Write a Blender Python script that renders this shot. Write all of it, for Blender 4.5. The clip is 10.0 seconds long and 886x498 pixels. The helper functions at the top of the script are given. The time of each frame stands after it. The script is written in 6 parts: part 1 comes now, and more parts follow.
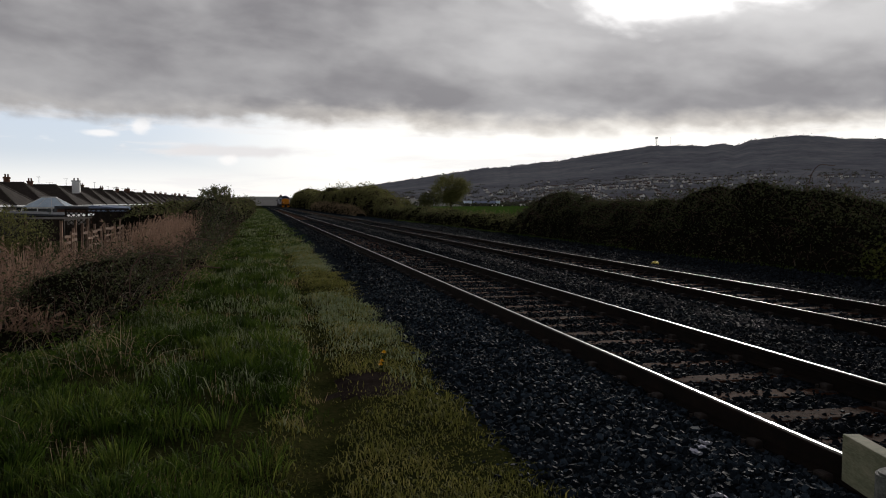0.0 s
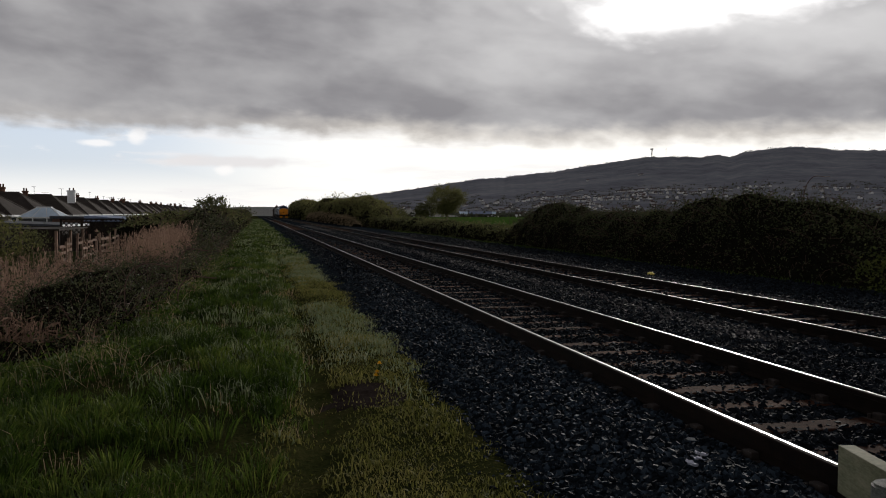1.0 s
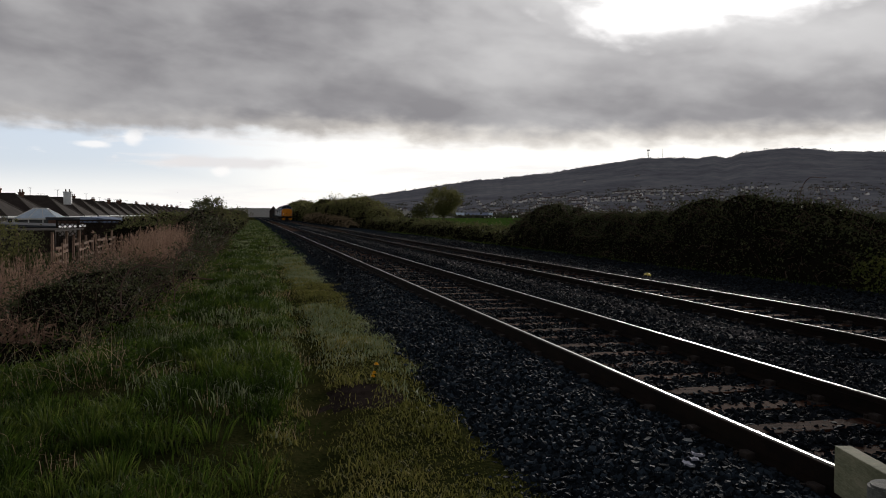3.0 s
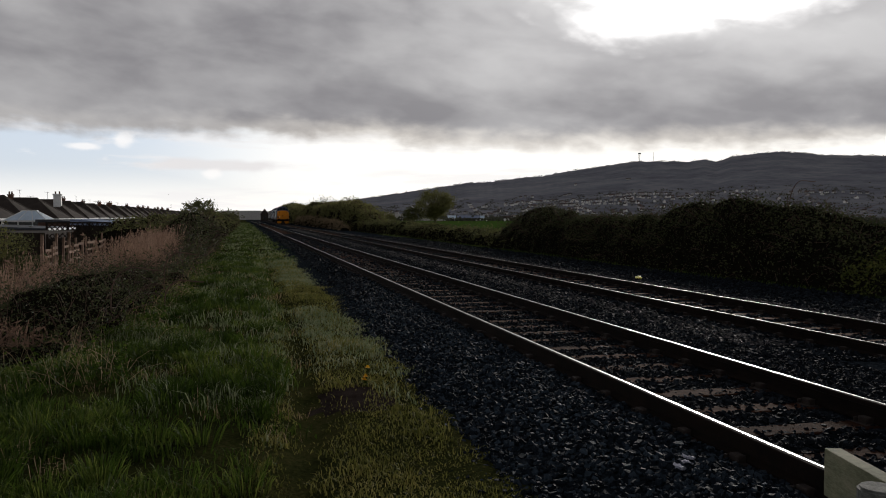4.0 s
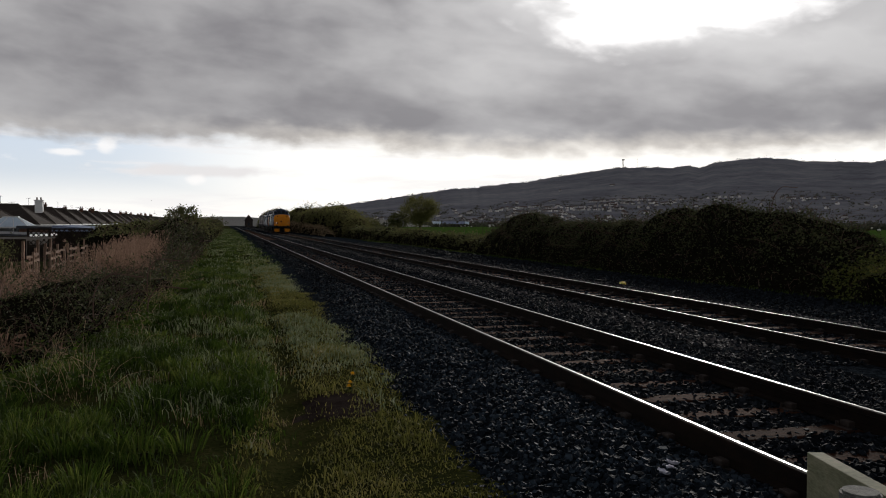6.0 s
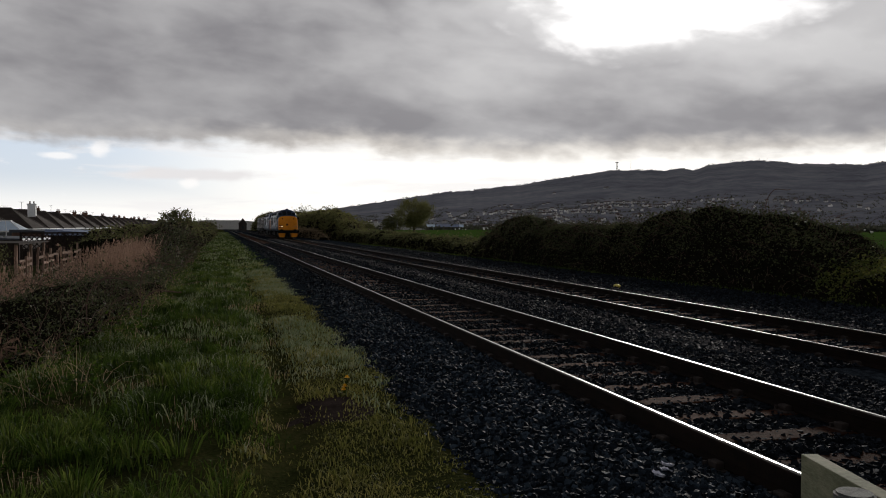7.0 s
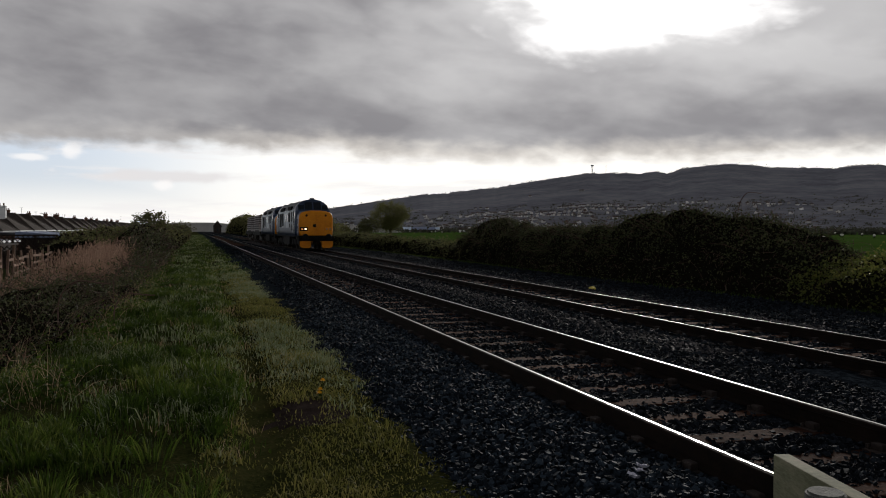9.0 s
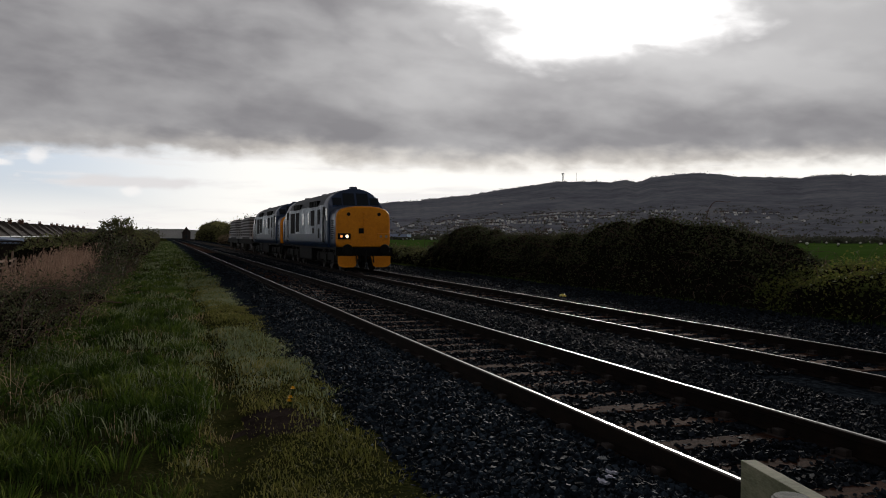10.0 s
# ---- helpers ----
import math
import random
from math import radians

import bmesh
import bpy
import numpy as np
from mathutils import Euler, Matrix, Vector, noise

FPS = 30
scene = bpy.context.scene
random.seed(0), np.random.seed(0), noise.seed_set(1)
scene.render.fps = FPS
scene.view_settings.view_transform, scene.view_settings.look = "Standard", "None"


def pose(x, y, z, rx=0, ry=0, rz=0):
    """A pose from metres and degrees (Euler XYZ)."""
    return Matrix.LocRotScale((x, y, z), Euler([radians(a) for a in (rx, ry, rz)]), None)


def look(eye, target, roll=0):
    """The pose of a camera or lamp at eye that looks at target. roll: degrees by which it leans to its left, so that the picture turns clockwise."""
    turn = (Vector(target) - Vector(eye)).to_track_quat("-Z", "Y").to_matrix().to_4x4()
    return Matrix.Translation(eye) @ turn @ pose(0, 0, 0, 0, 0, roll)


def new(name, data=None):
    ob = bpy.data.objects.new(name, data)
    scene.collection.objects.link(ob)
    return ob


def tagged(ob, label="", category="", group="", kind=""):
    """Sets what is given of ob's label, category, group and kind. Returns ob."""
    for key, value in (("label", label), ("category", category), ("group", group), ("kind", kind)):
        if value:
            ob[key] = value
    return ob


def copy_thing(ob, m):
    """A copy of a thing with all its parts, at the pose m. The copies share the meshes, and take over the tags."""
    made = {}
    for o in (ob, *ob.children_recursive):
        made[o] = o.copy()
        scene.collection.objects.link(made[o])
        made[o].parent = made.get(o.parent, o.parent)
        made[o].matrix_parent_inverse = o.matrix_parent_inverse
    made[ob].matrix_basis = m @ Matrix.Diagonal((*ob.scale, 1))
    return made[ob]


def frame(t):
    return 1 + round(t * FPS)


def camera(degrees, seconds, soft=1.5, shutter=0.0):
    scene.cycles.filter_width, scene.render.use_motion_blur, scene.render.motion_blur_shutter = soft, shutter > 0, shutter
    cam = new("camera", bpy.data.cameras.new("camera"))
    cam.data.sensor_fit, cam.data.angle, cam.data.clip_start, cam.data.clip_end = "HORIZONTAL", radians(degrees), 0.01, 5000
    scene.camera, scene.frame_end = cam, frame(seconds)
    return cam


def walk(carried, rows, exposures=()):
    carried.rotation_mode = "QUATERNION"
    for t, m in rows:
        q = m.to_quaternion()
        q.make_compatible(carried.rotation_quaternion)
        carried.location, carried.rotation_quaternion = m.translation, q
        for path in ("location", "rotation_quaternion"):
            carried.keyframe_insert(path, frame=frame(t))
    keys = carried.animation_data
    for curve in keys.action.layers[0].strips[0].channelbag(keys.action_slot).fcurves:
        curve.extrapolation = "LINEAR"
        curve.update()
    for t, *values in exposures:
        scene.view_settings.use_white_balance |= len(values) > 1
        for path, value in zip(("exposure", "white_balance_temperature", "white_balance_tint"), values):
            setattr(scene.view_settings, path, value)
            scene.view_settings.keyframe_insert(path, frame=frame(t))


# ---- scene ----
cam = camera(56.8, 10.0, soft=1.0)

# ---- camera: stands still beside the line, turned by hand ----
EYE = (0.0, 0.0, 1.372)
# seconds, yaw, pitch, roll
TURN = [
    (0.0, -12.69, -3.23, 0.00), (0.5, -12.82, -3.18, -0.07), (0.7, -12.85, -3.11, -0.08), (0.8, -12.90, -2.84, -0.09),
    (0.9, -12.96, -2.57, -0.10), (1.0, -12.98, -2.49, -0.10), (1.5, -12.95, -2.49, -0.11), (2.0, -12.94, -2.44, -0.03),
    (2.5, -13.00, -2.43, -0.05), (4.0, -13.79, -2.21, -0.16), (4.5, -14.04, -2.01, -0.22), (5.0, -14.38, -2.02, -0.22),
    (5.5, -14.62, -1.93, -0.20), (7.0, -15.25, -1.58, 0.00), (7.5, -15.41, -1.55, -0.02), (8.0, -15.78, -1.54, 0.00),
    (8.5, -16.31, -1.45, -0.05), (9.0, -16.91, -1.40, -0.04), (9.5, -17.41, -1.33, -0.03), (9.6, -17.64, -1.29, -0.05),
    (9.7, -17.80, -1.19, -0.09), (9.8, -18.07, -1.08, -0.14), (9.9, -18.34, -1.01, -0.19), (10.0, -18.91, -0.88, -0.24),
]


def along(x, y):
    """Paced distances, and how far down the line they really lie."""
    return 1.0924 * y + 0.0589 * x


def spot(x, y, z, rx=0, ry=0, rz=0):
    return pose(x, along(x, y), z, rx, ry, rz)


walk(cam, [(t, pose(*EYE, 90 + p, r, y)) for t, y, p, r in TURN],
     exposures=[(0.0, 0.0), (7.5, 0.0), (9.0, -0.03), (10.0, -0.11)])

# ---- world: low sun behind a broken cloud deck, clear strip over the horizon ----
SUN_AZ, SUN_EL = 32.6, 16.1          # degrees from the line's direction to the right, and up
sun_dir = Vector((math.sin(radians(SUN_AZ)) * math.cos(radians(SUN_EL)),
                  math.cos(radians(SUN_AZ)) * math.cos(radians(SUN_EL)), math.sin(radians(SUN_EL))))


class Nodes:
    """Short hand for wiring a node tree."""

    def __init__(self, tree):
        self.t = tree

    def add(self, node, **props):
        n = self.t.nodes.new(node)
        for key, value in props.items():
            if key == "op":
                n.operation = value
            elif key == "blend":
                n.blend_type = value
            elif key == "kind":
                n.data_type = value
        return n

    def put(self, socket, value):
        if isinstance(value, bpy.types.NodeSocket):
            self.t.links.new(value, socket)
        else:
            socket.default_value = value

    def math(self, op, a, b=0.0, c=0.0, clamp=False):
        n = self.add("ShaderNodeMath", op=op)
        n.use_clamp = clamp
        for i, v in enumerate((a, b, c)):
            self.put(n.inputs[i], v)
        return n.outputs[0]

    def step(self, value, lo, hi, a=0.0, b=1.0):
        n = self.add("ShaderNodeMapRange")
        n.interpolation_type = "SMOOTHSTEP"
        for i, v in enumerate((value, lo, hi, a, b)):
            self.put(n.inputs[i], v)
        return n.outputs[0]

    def noise(self, vector, scale, detail=4.0, rough=0.55, warp=0.0):
        n = self.add("ShaderNodeTexNoise")
        if vector is not None:
            self.put(n.inputs["Vector"], vector)
        n.inputs["Scale"].default_value = scale
        n.inputs["Detail"].default_value = detail
        n.inputs["Roughness"].default_value = rough
        n.inputs["Distortion"].default_value = warp
        return n.outputs["Fac"]

    def mix(self, fac, a, b, blend="MIX"):
        n = self.add("ShaderNodeMix", kind="RGBA", blend=blend)
        self.put(n.inputs[0], fac)
        self.put(n.inputs[6], a)
        self.put(n.inputs[7], b)
        return n.outputs[2]

    def vec(self, op, a, b):
        n = self.add("ShaderNodeVectorMath", op=op)
        self.put(n.inputs[0], a)
        if b is not None:
            self.put(n.inputs[1], b)
        return n


def rgb(r, g, b):
    return (r, g, b, 1.0)


def build_world():
    world = bpy.data.worlds.new("sky")
    world.use_nodes = True
    scene.world = world
    world.node_tree.nodes.clear()
    k = Nodes(world.node_tree)
    where = k.add("ShaderNodeTexCoord").outputs["Generated"]
    sep = k.add("ShaderNodeSeparateXYZ")
    k.put(sep.inputs[0], where)
    x, y, z = sep.outputs
    sky = k.add("ShaderNodeTexSky")
    sky.sky_type, sky.sun_disc = "NISHITA", False
    sky.sun_elevation, sky.sun_rotation = radians(SUN_EL), radians(SUN_AZ)
    sky.air_density, sky.dust_density = 1.0, 0.6
    clear = k.mix(1.0, sky.outputs[0], rgb(0.088, 0.092, 0.122), "MULTIPLY")
    # bearing from the line and height over the horizon, in degrees
    az = k.math("MULTIPLY", k.math("ARCTAN2", x, y), 57.2958)
    el = k.math("MULTIPLY", k.math("ARCSINE", z), 57.2958)

    def field(sx, sy, detail, rough, warp, lean=0.0, shift=0.0):
        c = k.add("ShaderNodeCombineXYZ")
        k.put(c.inputs[0], k.math("MULTIPLY", az, sx))
        k.put(c.inputs[1], k.math("MULTIPLY", k.math("ADD", el, k.math("MULTIPLY", az, lean)), sy))
        c.inputs[2].default_value = shift
        return k.noise(c.outputs[0], 1.0, detail, rough, warp)

    def spread(a0, e0, ra, re, size, power=2.0):
        """A soft oval of the sky about a bearing and height."""
        d = k.math("ADD", k.math("POWER", k.math("ABSOLUTE", k.math("DIVIDE", k.math("SUBTRACT", az, a0), ra)), power),
                   k.math("POWER", k.math("ABSOLUTE", k.math("DIVIDE", k.math("SUBTRACT", el, e0), re)), power))
        return k.math("MULTIPLY", k.math("EXPONENT", k.math("MULTIPLY", d, -1.0)), size)

    big = field(0.055, 0.16, 3.0, 0.5, 0.3, 0.10, 2.2)
    roll = field(0.15, 0.40, 4.0, 0.46, 0.25, 0.08, 5.7)
    curd = field(0.50, 0.95, 4.0, 0.5, 0.15, 0.05, 9.1)
    bulk = k.math("ADD", k.math("MULTIPLY", big, 0.46), k.math("ADD", k.math("MULTIPLY", roll, 0.42), k.math("MULTIPLY", curd, 0.12)))
    light = k.step(bulk, 0.33, 0.67)
    # masses of thicker and thinner cloud
    for a0, e0, ra, re, size in ((19, 11, 8, 3, 0.20), (11.5, 7.0, 4, 1.1, -0.24), (40, 7.6, 8, 1.5, -0.30), (6, 16, 11, 2.6, -0.22),
                                 (-6, 8.2, 6, 1.4, -0.18), (25, 7.4, 5, 1.2, -0.22), (47, 13, 9, 4, 0.75), (3, 11.5, 9, 3, -0.16)):
        light = k.math("ADD", light, spread(a0, e0, ra, re, size))
    light = k.math("MAXIMUM", light, -0.25)
    dull = k.mix(k.math("MINIMUM", light, 1.25), rgb(0.235, 0.228, 0.243), rgb(0.45, 0.443, 0.45))
    aloft = k.step(z, 0.25, 0.7, 1.0, 0.34)
    dull = k.mix(1.0, dull, aloft, "MULTIPLY")
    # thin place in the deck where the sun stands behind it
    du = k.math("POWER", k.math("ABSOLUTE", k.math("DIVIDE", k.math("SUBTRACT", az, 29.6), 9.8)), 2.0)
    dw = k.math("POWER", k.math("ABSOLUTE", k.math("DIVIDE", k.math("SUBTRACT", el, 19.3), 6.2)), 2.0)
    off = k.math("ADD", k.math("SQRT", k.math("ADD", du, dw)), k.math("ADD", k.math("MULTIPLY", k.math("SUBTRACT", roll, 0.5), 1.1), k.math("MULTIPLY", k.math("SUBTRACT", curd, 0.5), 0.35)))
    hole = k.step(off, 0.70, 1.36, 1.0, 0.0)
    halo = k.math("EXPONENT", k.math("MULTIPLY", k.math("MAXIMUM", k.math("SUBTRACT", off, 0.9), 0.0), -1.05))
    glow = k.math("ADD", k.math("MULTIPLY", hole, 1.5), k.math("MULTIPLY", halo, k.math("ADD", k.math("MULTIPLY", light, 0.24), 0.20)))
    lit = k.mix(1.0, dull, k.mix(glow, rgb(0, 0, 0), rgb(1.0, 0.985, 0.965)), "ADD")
    # ragged lower rim of the deck, lit from beneath, and the clear strip under it
    rim = k.math("SUBTRACT", 5.55, k.step(az, 6.0, 18.0, 0.0, 0.85))
    rim = k.math("SUBTRACT", el, k.math("ADD", rim, k.math("ADD", k.math("MULTIPLY", k.math("SUBTRACT", roll, 0.5), 1.6), k.math("MULTIPLY", k.math("SUBTRACT", curd, 0.5), 1.5))))
    cover = k.step(rim, -0.55, 0.6)
    white = k.step(az, -9.0, 9.0)
    low = k.step(el, 0.4, 3.6, 0.75, 0.0)
    veil = k.mix(k.math("MAXIMUM", k.math("MULTIPLY", white, 0.92), low), k.mix(0.75, clear, rgb(0.68, 0.75, 0.85)), rgb(1.15, 1.12, 1.06))
    wisp = field(0.10, 0.9, 5.0, 0.6, 0.3, 0.0, 3.3)
    veil = k.mix(k.step(wisp, 0.48, 0.66, 0.0, 0.65), veil, rgb(0.90, 0.88, 0.88))
    # a flat lens of cloud and small bright puffs in the strip
    lens = k.step(k.math("ADD", spread(-2.0, 3.45, 5.2, 0.46, 1.0), k.math("MULTIPLY", k.math("SUBTRACT", curd, 0.5), 1.0)), 0.2, 0.8)
    veil = k.mix(k.math("MULTIPLY", lens, 0.8), veil, rgb(0.80, 0.77, 0.77))
    for a0, e0, ra, re in ((-7.4, 5.0, 0.75, 0.6), (-2.0, 2.9, 0.9, 0.4), (-9.8, 4.5, 1.2, 0.25)):
        puff = k.step(k.math("ADD", spread(a0, e0, ra, re, 1.0), k.math("MULTIPLY", k.math("SUBTRACT", curd, 0.5), 1.6)), 0.25, 0.95)
        veil = k.mix(k.math("MULTIPLY", puff, 0.7), veil, rgb(1.05, 1.02, 1.0))
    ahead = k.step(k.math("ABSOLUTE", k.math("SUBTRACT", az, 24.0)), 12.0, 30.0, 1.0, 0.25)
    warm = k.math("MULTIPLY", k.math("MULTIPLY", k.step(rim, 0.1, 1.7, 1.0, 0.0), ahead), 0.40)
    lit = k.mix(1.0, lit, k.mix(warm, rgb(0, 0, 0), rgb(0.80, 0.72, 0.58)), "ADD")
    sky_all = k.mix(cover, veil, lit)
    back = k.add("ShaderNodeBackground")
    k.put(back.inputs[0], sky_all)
    back.inputs[1].default_value = 1.0
    out = k.add("ShaderNodeOutputWorld")
    k.t.links.new(back.outputs[0], out.inputs[0])


build_world()
lamp = bpy.data.lights.new("sun", "SUN")
lamp.energy, lamp.angle, lamp.color = 1.9, radians(10), (1.0, 0.95, 0.88)
new("sun", lamp).matrix_world = look(tuple(sun_dir * 100), (0, 0, 0))
scene.view_settings.exposure = 0.0

# ---- materials ----


def material(name, colours, rough=0.8, metal=0.0, scale=8.0, fine=60.0, bump=0.3, depth=0.01,
             island=0.0, objectwise=0.0, translucent=0.0, spec=0.5, streak=None, contrast=(0.3, 0.7)):
    """colours: two or three tones mixed by noise at two scales, by piece, or by leaf."""
    m = bpy.data.materials.new(name)
    m.use_nodes = True
    m.node_tree.nodes.clear()
    k = Nodes(m.node_tree)
    where = k.add("ShaderNodeTexCoord").outputs["Object"]
    if streak:
        where = k.vec("MULTIPLY", where, streak).outputs[0]
    broad = k.noise(where, scale, 4.0, 0.6)
    grain = k.noise(where, fine, 3.0, 0.6)
    fac = k.math("ADD", k.math("MULTIPLY", broad, 0.6), k.math("MULTIPLY", grain, 0.4))
    fac = k.step(fac, contrast[0], contrast[1])
    if island:
        fac = k.math("ADD", k.math("MULTIPLY", fac, 1 - island),
                     k.math("MULTIPLY", k.add("ShaderNodeNewGeometry").outputs["Random Per Island"], island))
    if objectwise:
        fac = k.math("ADD", k.math("MULTIPLY", fac, 1 - objectwise),
                     k.math("MULTIPLY", k.add("ShaderNodeObjectInfo").outputs["Random"], objectwise))
    ramp = k.add("ShaderNodeValToRGB")
    els = ramp.color_ramp.elements
    while len(els) < len(colours):
        els.new(0.5)
    for i, c in enumerate(colours):
        els[i].position = i / max(1, len(colours) - 1)
        els[i].color = rgb(*c)
    k.put(ramp.inputs[0], fac)
    b = k.add("ShaderNodeBsdfPrincipled")
    k.put(b.inputs["Base Color"], ramp.outputs[0])
    k.put(b.inputs["Roughness"], k.math("ADD", rough - 0.08, k.math("MULTIPLY", grain, 0.16), clamp=True))
    b.inputs["Metallic"].default_value = metal
    b.inputs["Specular IOR Level"].default_value = spec
    if bump:
        n = k.add("ShaderNodeBump")
        n.inputs["Strength"].default_value = bump
        n.inputs["Distance"].default_value = depth
        k.put(n.inputs["Height"], k.math("ADD", k.math("MULTIPLY", broad, 0.5), grain))
        k.put(b.inputs["Normal"], n.outputs[0])
    result = b.outputs[0]
    if translucent:
        tr = k.add("ShaderNodeBsdfTranslucent")
        k.put(tr.inputs[0], ramp.outputs[0])
        mix = k.add("ShaderNodeMixShader")
        mix.inputs[0].default_value = translucent
        k.t.links.new(result, mix.inputs[1])
        k.t.links.new(tr.outputs[0], mix.inputs[2])
        result = mix.outputs[0]
    out = k.add("ShaderNodeOutputMaterial")
    k.t.links.new(result, out.inputs[0])
    return m


def glowing(name, colour, power):
    m = bpy.data.materials.new(name)
    m.use_nodes = True
    b = m.node_tree.nodes["Principled BSDF"]
    b.inputs["Base Color"].default_value = rgb(*colour)
    b.inputs["Emission Color"].default_value = rgb(*colour)
    b.inputs["Emission Strength"].default_value = power
    return m


def glass(name, colour, rough=0.05):
    m = bpy.data.materials.new(name)
    m.use_nodes = True
    b = m.node_tree.nodes["Principled BSDF"]
    b.inputs["Base Color"].default_value = rgb(*colour)
    b.inputs["Roughness"].default_value = rough
    b.inputs["Specular IOR Level"].default_value = 0.6
    return m


SOIL = material("soil", [(0.012, 0.014, 0.006), (0.026, 0.03, 0.01), (0.05, 0.046, 0.018)], 0.95, scale=1.3, fine=28, bump=0.8, depth=0.03, spec=0.0)
MUD = material("mud", [(0.016, 0.012, 0.011), (0.045, 0.035, 0.032)], 0.85, scale=6, fine=60, bump=0.8, depth=0.02, spec=0.0)
FIELD = material("field", [(0.03, 0.062, 0.012), (0.045, 0.086, 0.018), (0.058, 0.098, 0.025)], 0.95, scale=0.03, fine=2.0, bump=0.2, depth=0.05, spec=0.0)
GARDEN = material("garden", [(0.03, 0.045, 0.015), (0.06, 0.06, 0.03)], 0.95, scale=0.3, fine=4, bump=0.4, depth=0.05, spec=0.0)
BALLAST = material("ballast_bed", [(0.004, 0.0055, 0.0075), (0.011, 0.0145, 0.019), (0.024, 0.03, 0.038)], 0.85, scale=9, fine=22, bump=1.0, depth=0.05, contrast=(0.35, 0.62), spec=0.0)
STONE = material("ballast_stone", [(0.0045, 0.0068, 0.0098), (0.0105, 0.0155, 0.0225), (0.050, 0.070, 0.094)], 0.7, scale=30, fine=140, bump=0.4, depth=0.004, island=0.8, spec=0.04)
STONE_GRIMY = material("grimy_ballast_stone", [(0.0028, 0.0038, 0.0052), (0.007, 0.0098, 0.0138), (0.032, 0.039, 0.05)], 0.75, scale=30, fine=140, bump=0.4, depth=0.004, island=0.8, spec=0.03)
STONE_PALE = material("pale_stone", [(0.026, 0.026, 0.029), (0.062, 0.06, 0.063), (0.12, 0.112, 0.112)], 0.75, scale=30, fine=140, bump=0.4, depth=0.004, island=0.8, spec=0.06)
RAIL_SIDE = material("rusty_rail_side", [(0.004, 0.003, 0.0025), (0.009, 0.0055, 0.004), (0.016, 0.009, 0.006)], 0.85, 0.0, scale=5, fine=50, bump=0.4, depth=0.003, spec=0.1)
RAIL_TOP = material("polished_rail_head", [(0.255, 0.2465, 0.2422), (0.391, 0.3825, 0.374)], 0.3, 1.0, scale=4, fine=90, bump=0.05, depth=0.001, streak=(1, 0.05, 1))
RAIL_WORN = material("dull_rail_head", [(0.06, 0.047, 0.042), (0.13, 0.112, 0.104)], 0.5, 1.0, scale=4, fine=90, bump=0.05, depth=0.001, streak=(1, 0.05, 1))
TOWN_TREE = material("far_garden_tree", [(0.0416, 0.0448, 0.0352), (0.072, 0.0752, 0.0576), (0.112, 0.1056, 0.08)], 0.9, scale=0.02, fine=0.2, bump=0, island=0.6, translucent=0.2, spec=0.0)
SLEEPER = material("sleeper_timber", [(0.012, 0.0052, 0.003), (0.045, 0.019, 0.011), (0.085, 0.038, 0.0225)], 0.85, scale=5, fine=60, bump=0.5, depth=0.006, objectwise=0.4, streak=(0.3, 3, 1), spec=0.02)
IRON = material("dark_iron", [(0.012, 0.009, 0.008), (0.04, 0.026, 0.02)], 0.8, 0.3, scale=14, fine=90, bump=0.3, depth=0.002)
GRASS = material("grass_blades", [(0.008, 0.016, 0.0025), (0.042, 0.074, 0.010), (0.155, 0.18, 0.040)], 0.65, scale=0.75, fine=4, bump=0, island=0.42, translucent=0.45, spec=0.1, contrast=(0.33, 0.67))
GRASS_SHORT = material("short_mossy_grass", [(0.050, 0.060, 0.014), (0.155, 0.155, 0.038), (0.33, 0.285, 0.10)], 0.7, scale=1.1, fine=5, bump=0, island=0.55, translucent=0.3, spec=0.1)
# pale dewy blades whose light colour also serves as highlights on the grass
GRASS_PALE = material("dewy_highlight_grass", [(0.1104, 0.1518, 0.069), (0.207, 0.2414, 0.131), (0.2898, 0.2898, 0.1794)], 0.6, scale=1.1, fine=5, bump=0, island=0.55, translucent=0.35, spec=0.15)
STRAW = material("dry_straw", [(0.16, 0.115, 0.06), (0.3, 0.22, 0.13), (0.48, 0.37, 0.24)], 0.8, scale=1.2, fine=9, bump=0, island=0.7, translucent=0.3, spec=0.1)
REED = material("dead_reed", [(0.1546, 0.0965, 0.0709), (0.3091, 0.1996, 0.1482), (0.4637, 0.322, 0.2318)], 0.85, scale=0.7, fine=7, bump=0, island=0.6, translucent=0.3, spec=0.1)
THORN = material("bramble_stem", [(0.0416, 0.025, 0.0208), (0.104, 0.0624, 0.0499), (0.1872, 0.1248, 0.0936)], 0.75, scale=3, fine=30, bump=0, island=0.5, spec=0.12)
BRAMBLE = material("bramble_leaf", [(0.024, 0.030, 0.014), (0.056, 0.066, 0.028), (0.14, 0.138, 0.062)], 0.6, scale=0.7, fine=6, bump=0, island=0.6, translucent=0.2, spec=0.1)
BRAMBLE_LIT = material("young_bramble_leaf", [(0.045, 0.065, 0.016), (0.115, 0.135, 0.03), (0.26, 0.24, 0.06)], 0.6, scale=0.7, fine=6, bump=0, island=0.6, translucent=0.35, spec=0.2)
# near-black tones that stand for the shade deep among stems and leaves
THICKET_SHADE = material("thicket_shade", [(0.006, 0.006, 0.004), (0.017, 0.015, 0.010)], 0.95, scale=3, fine=16, bump=0.9, depth=0.1, spec=0.0)
SPRING_LEAF = material("spring_leaf", [(0.08, 0.082, 0.03), (0.15, 0.15, 0.055), (0.24, 0.225, 0.085)], 0.7, scale=0.3, fine=2, bump=0, island=0.6, translucent=0.4, spec=0.1)
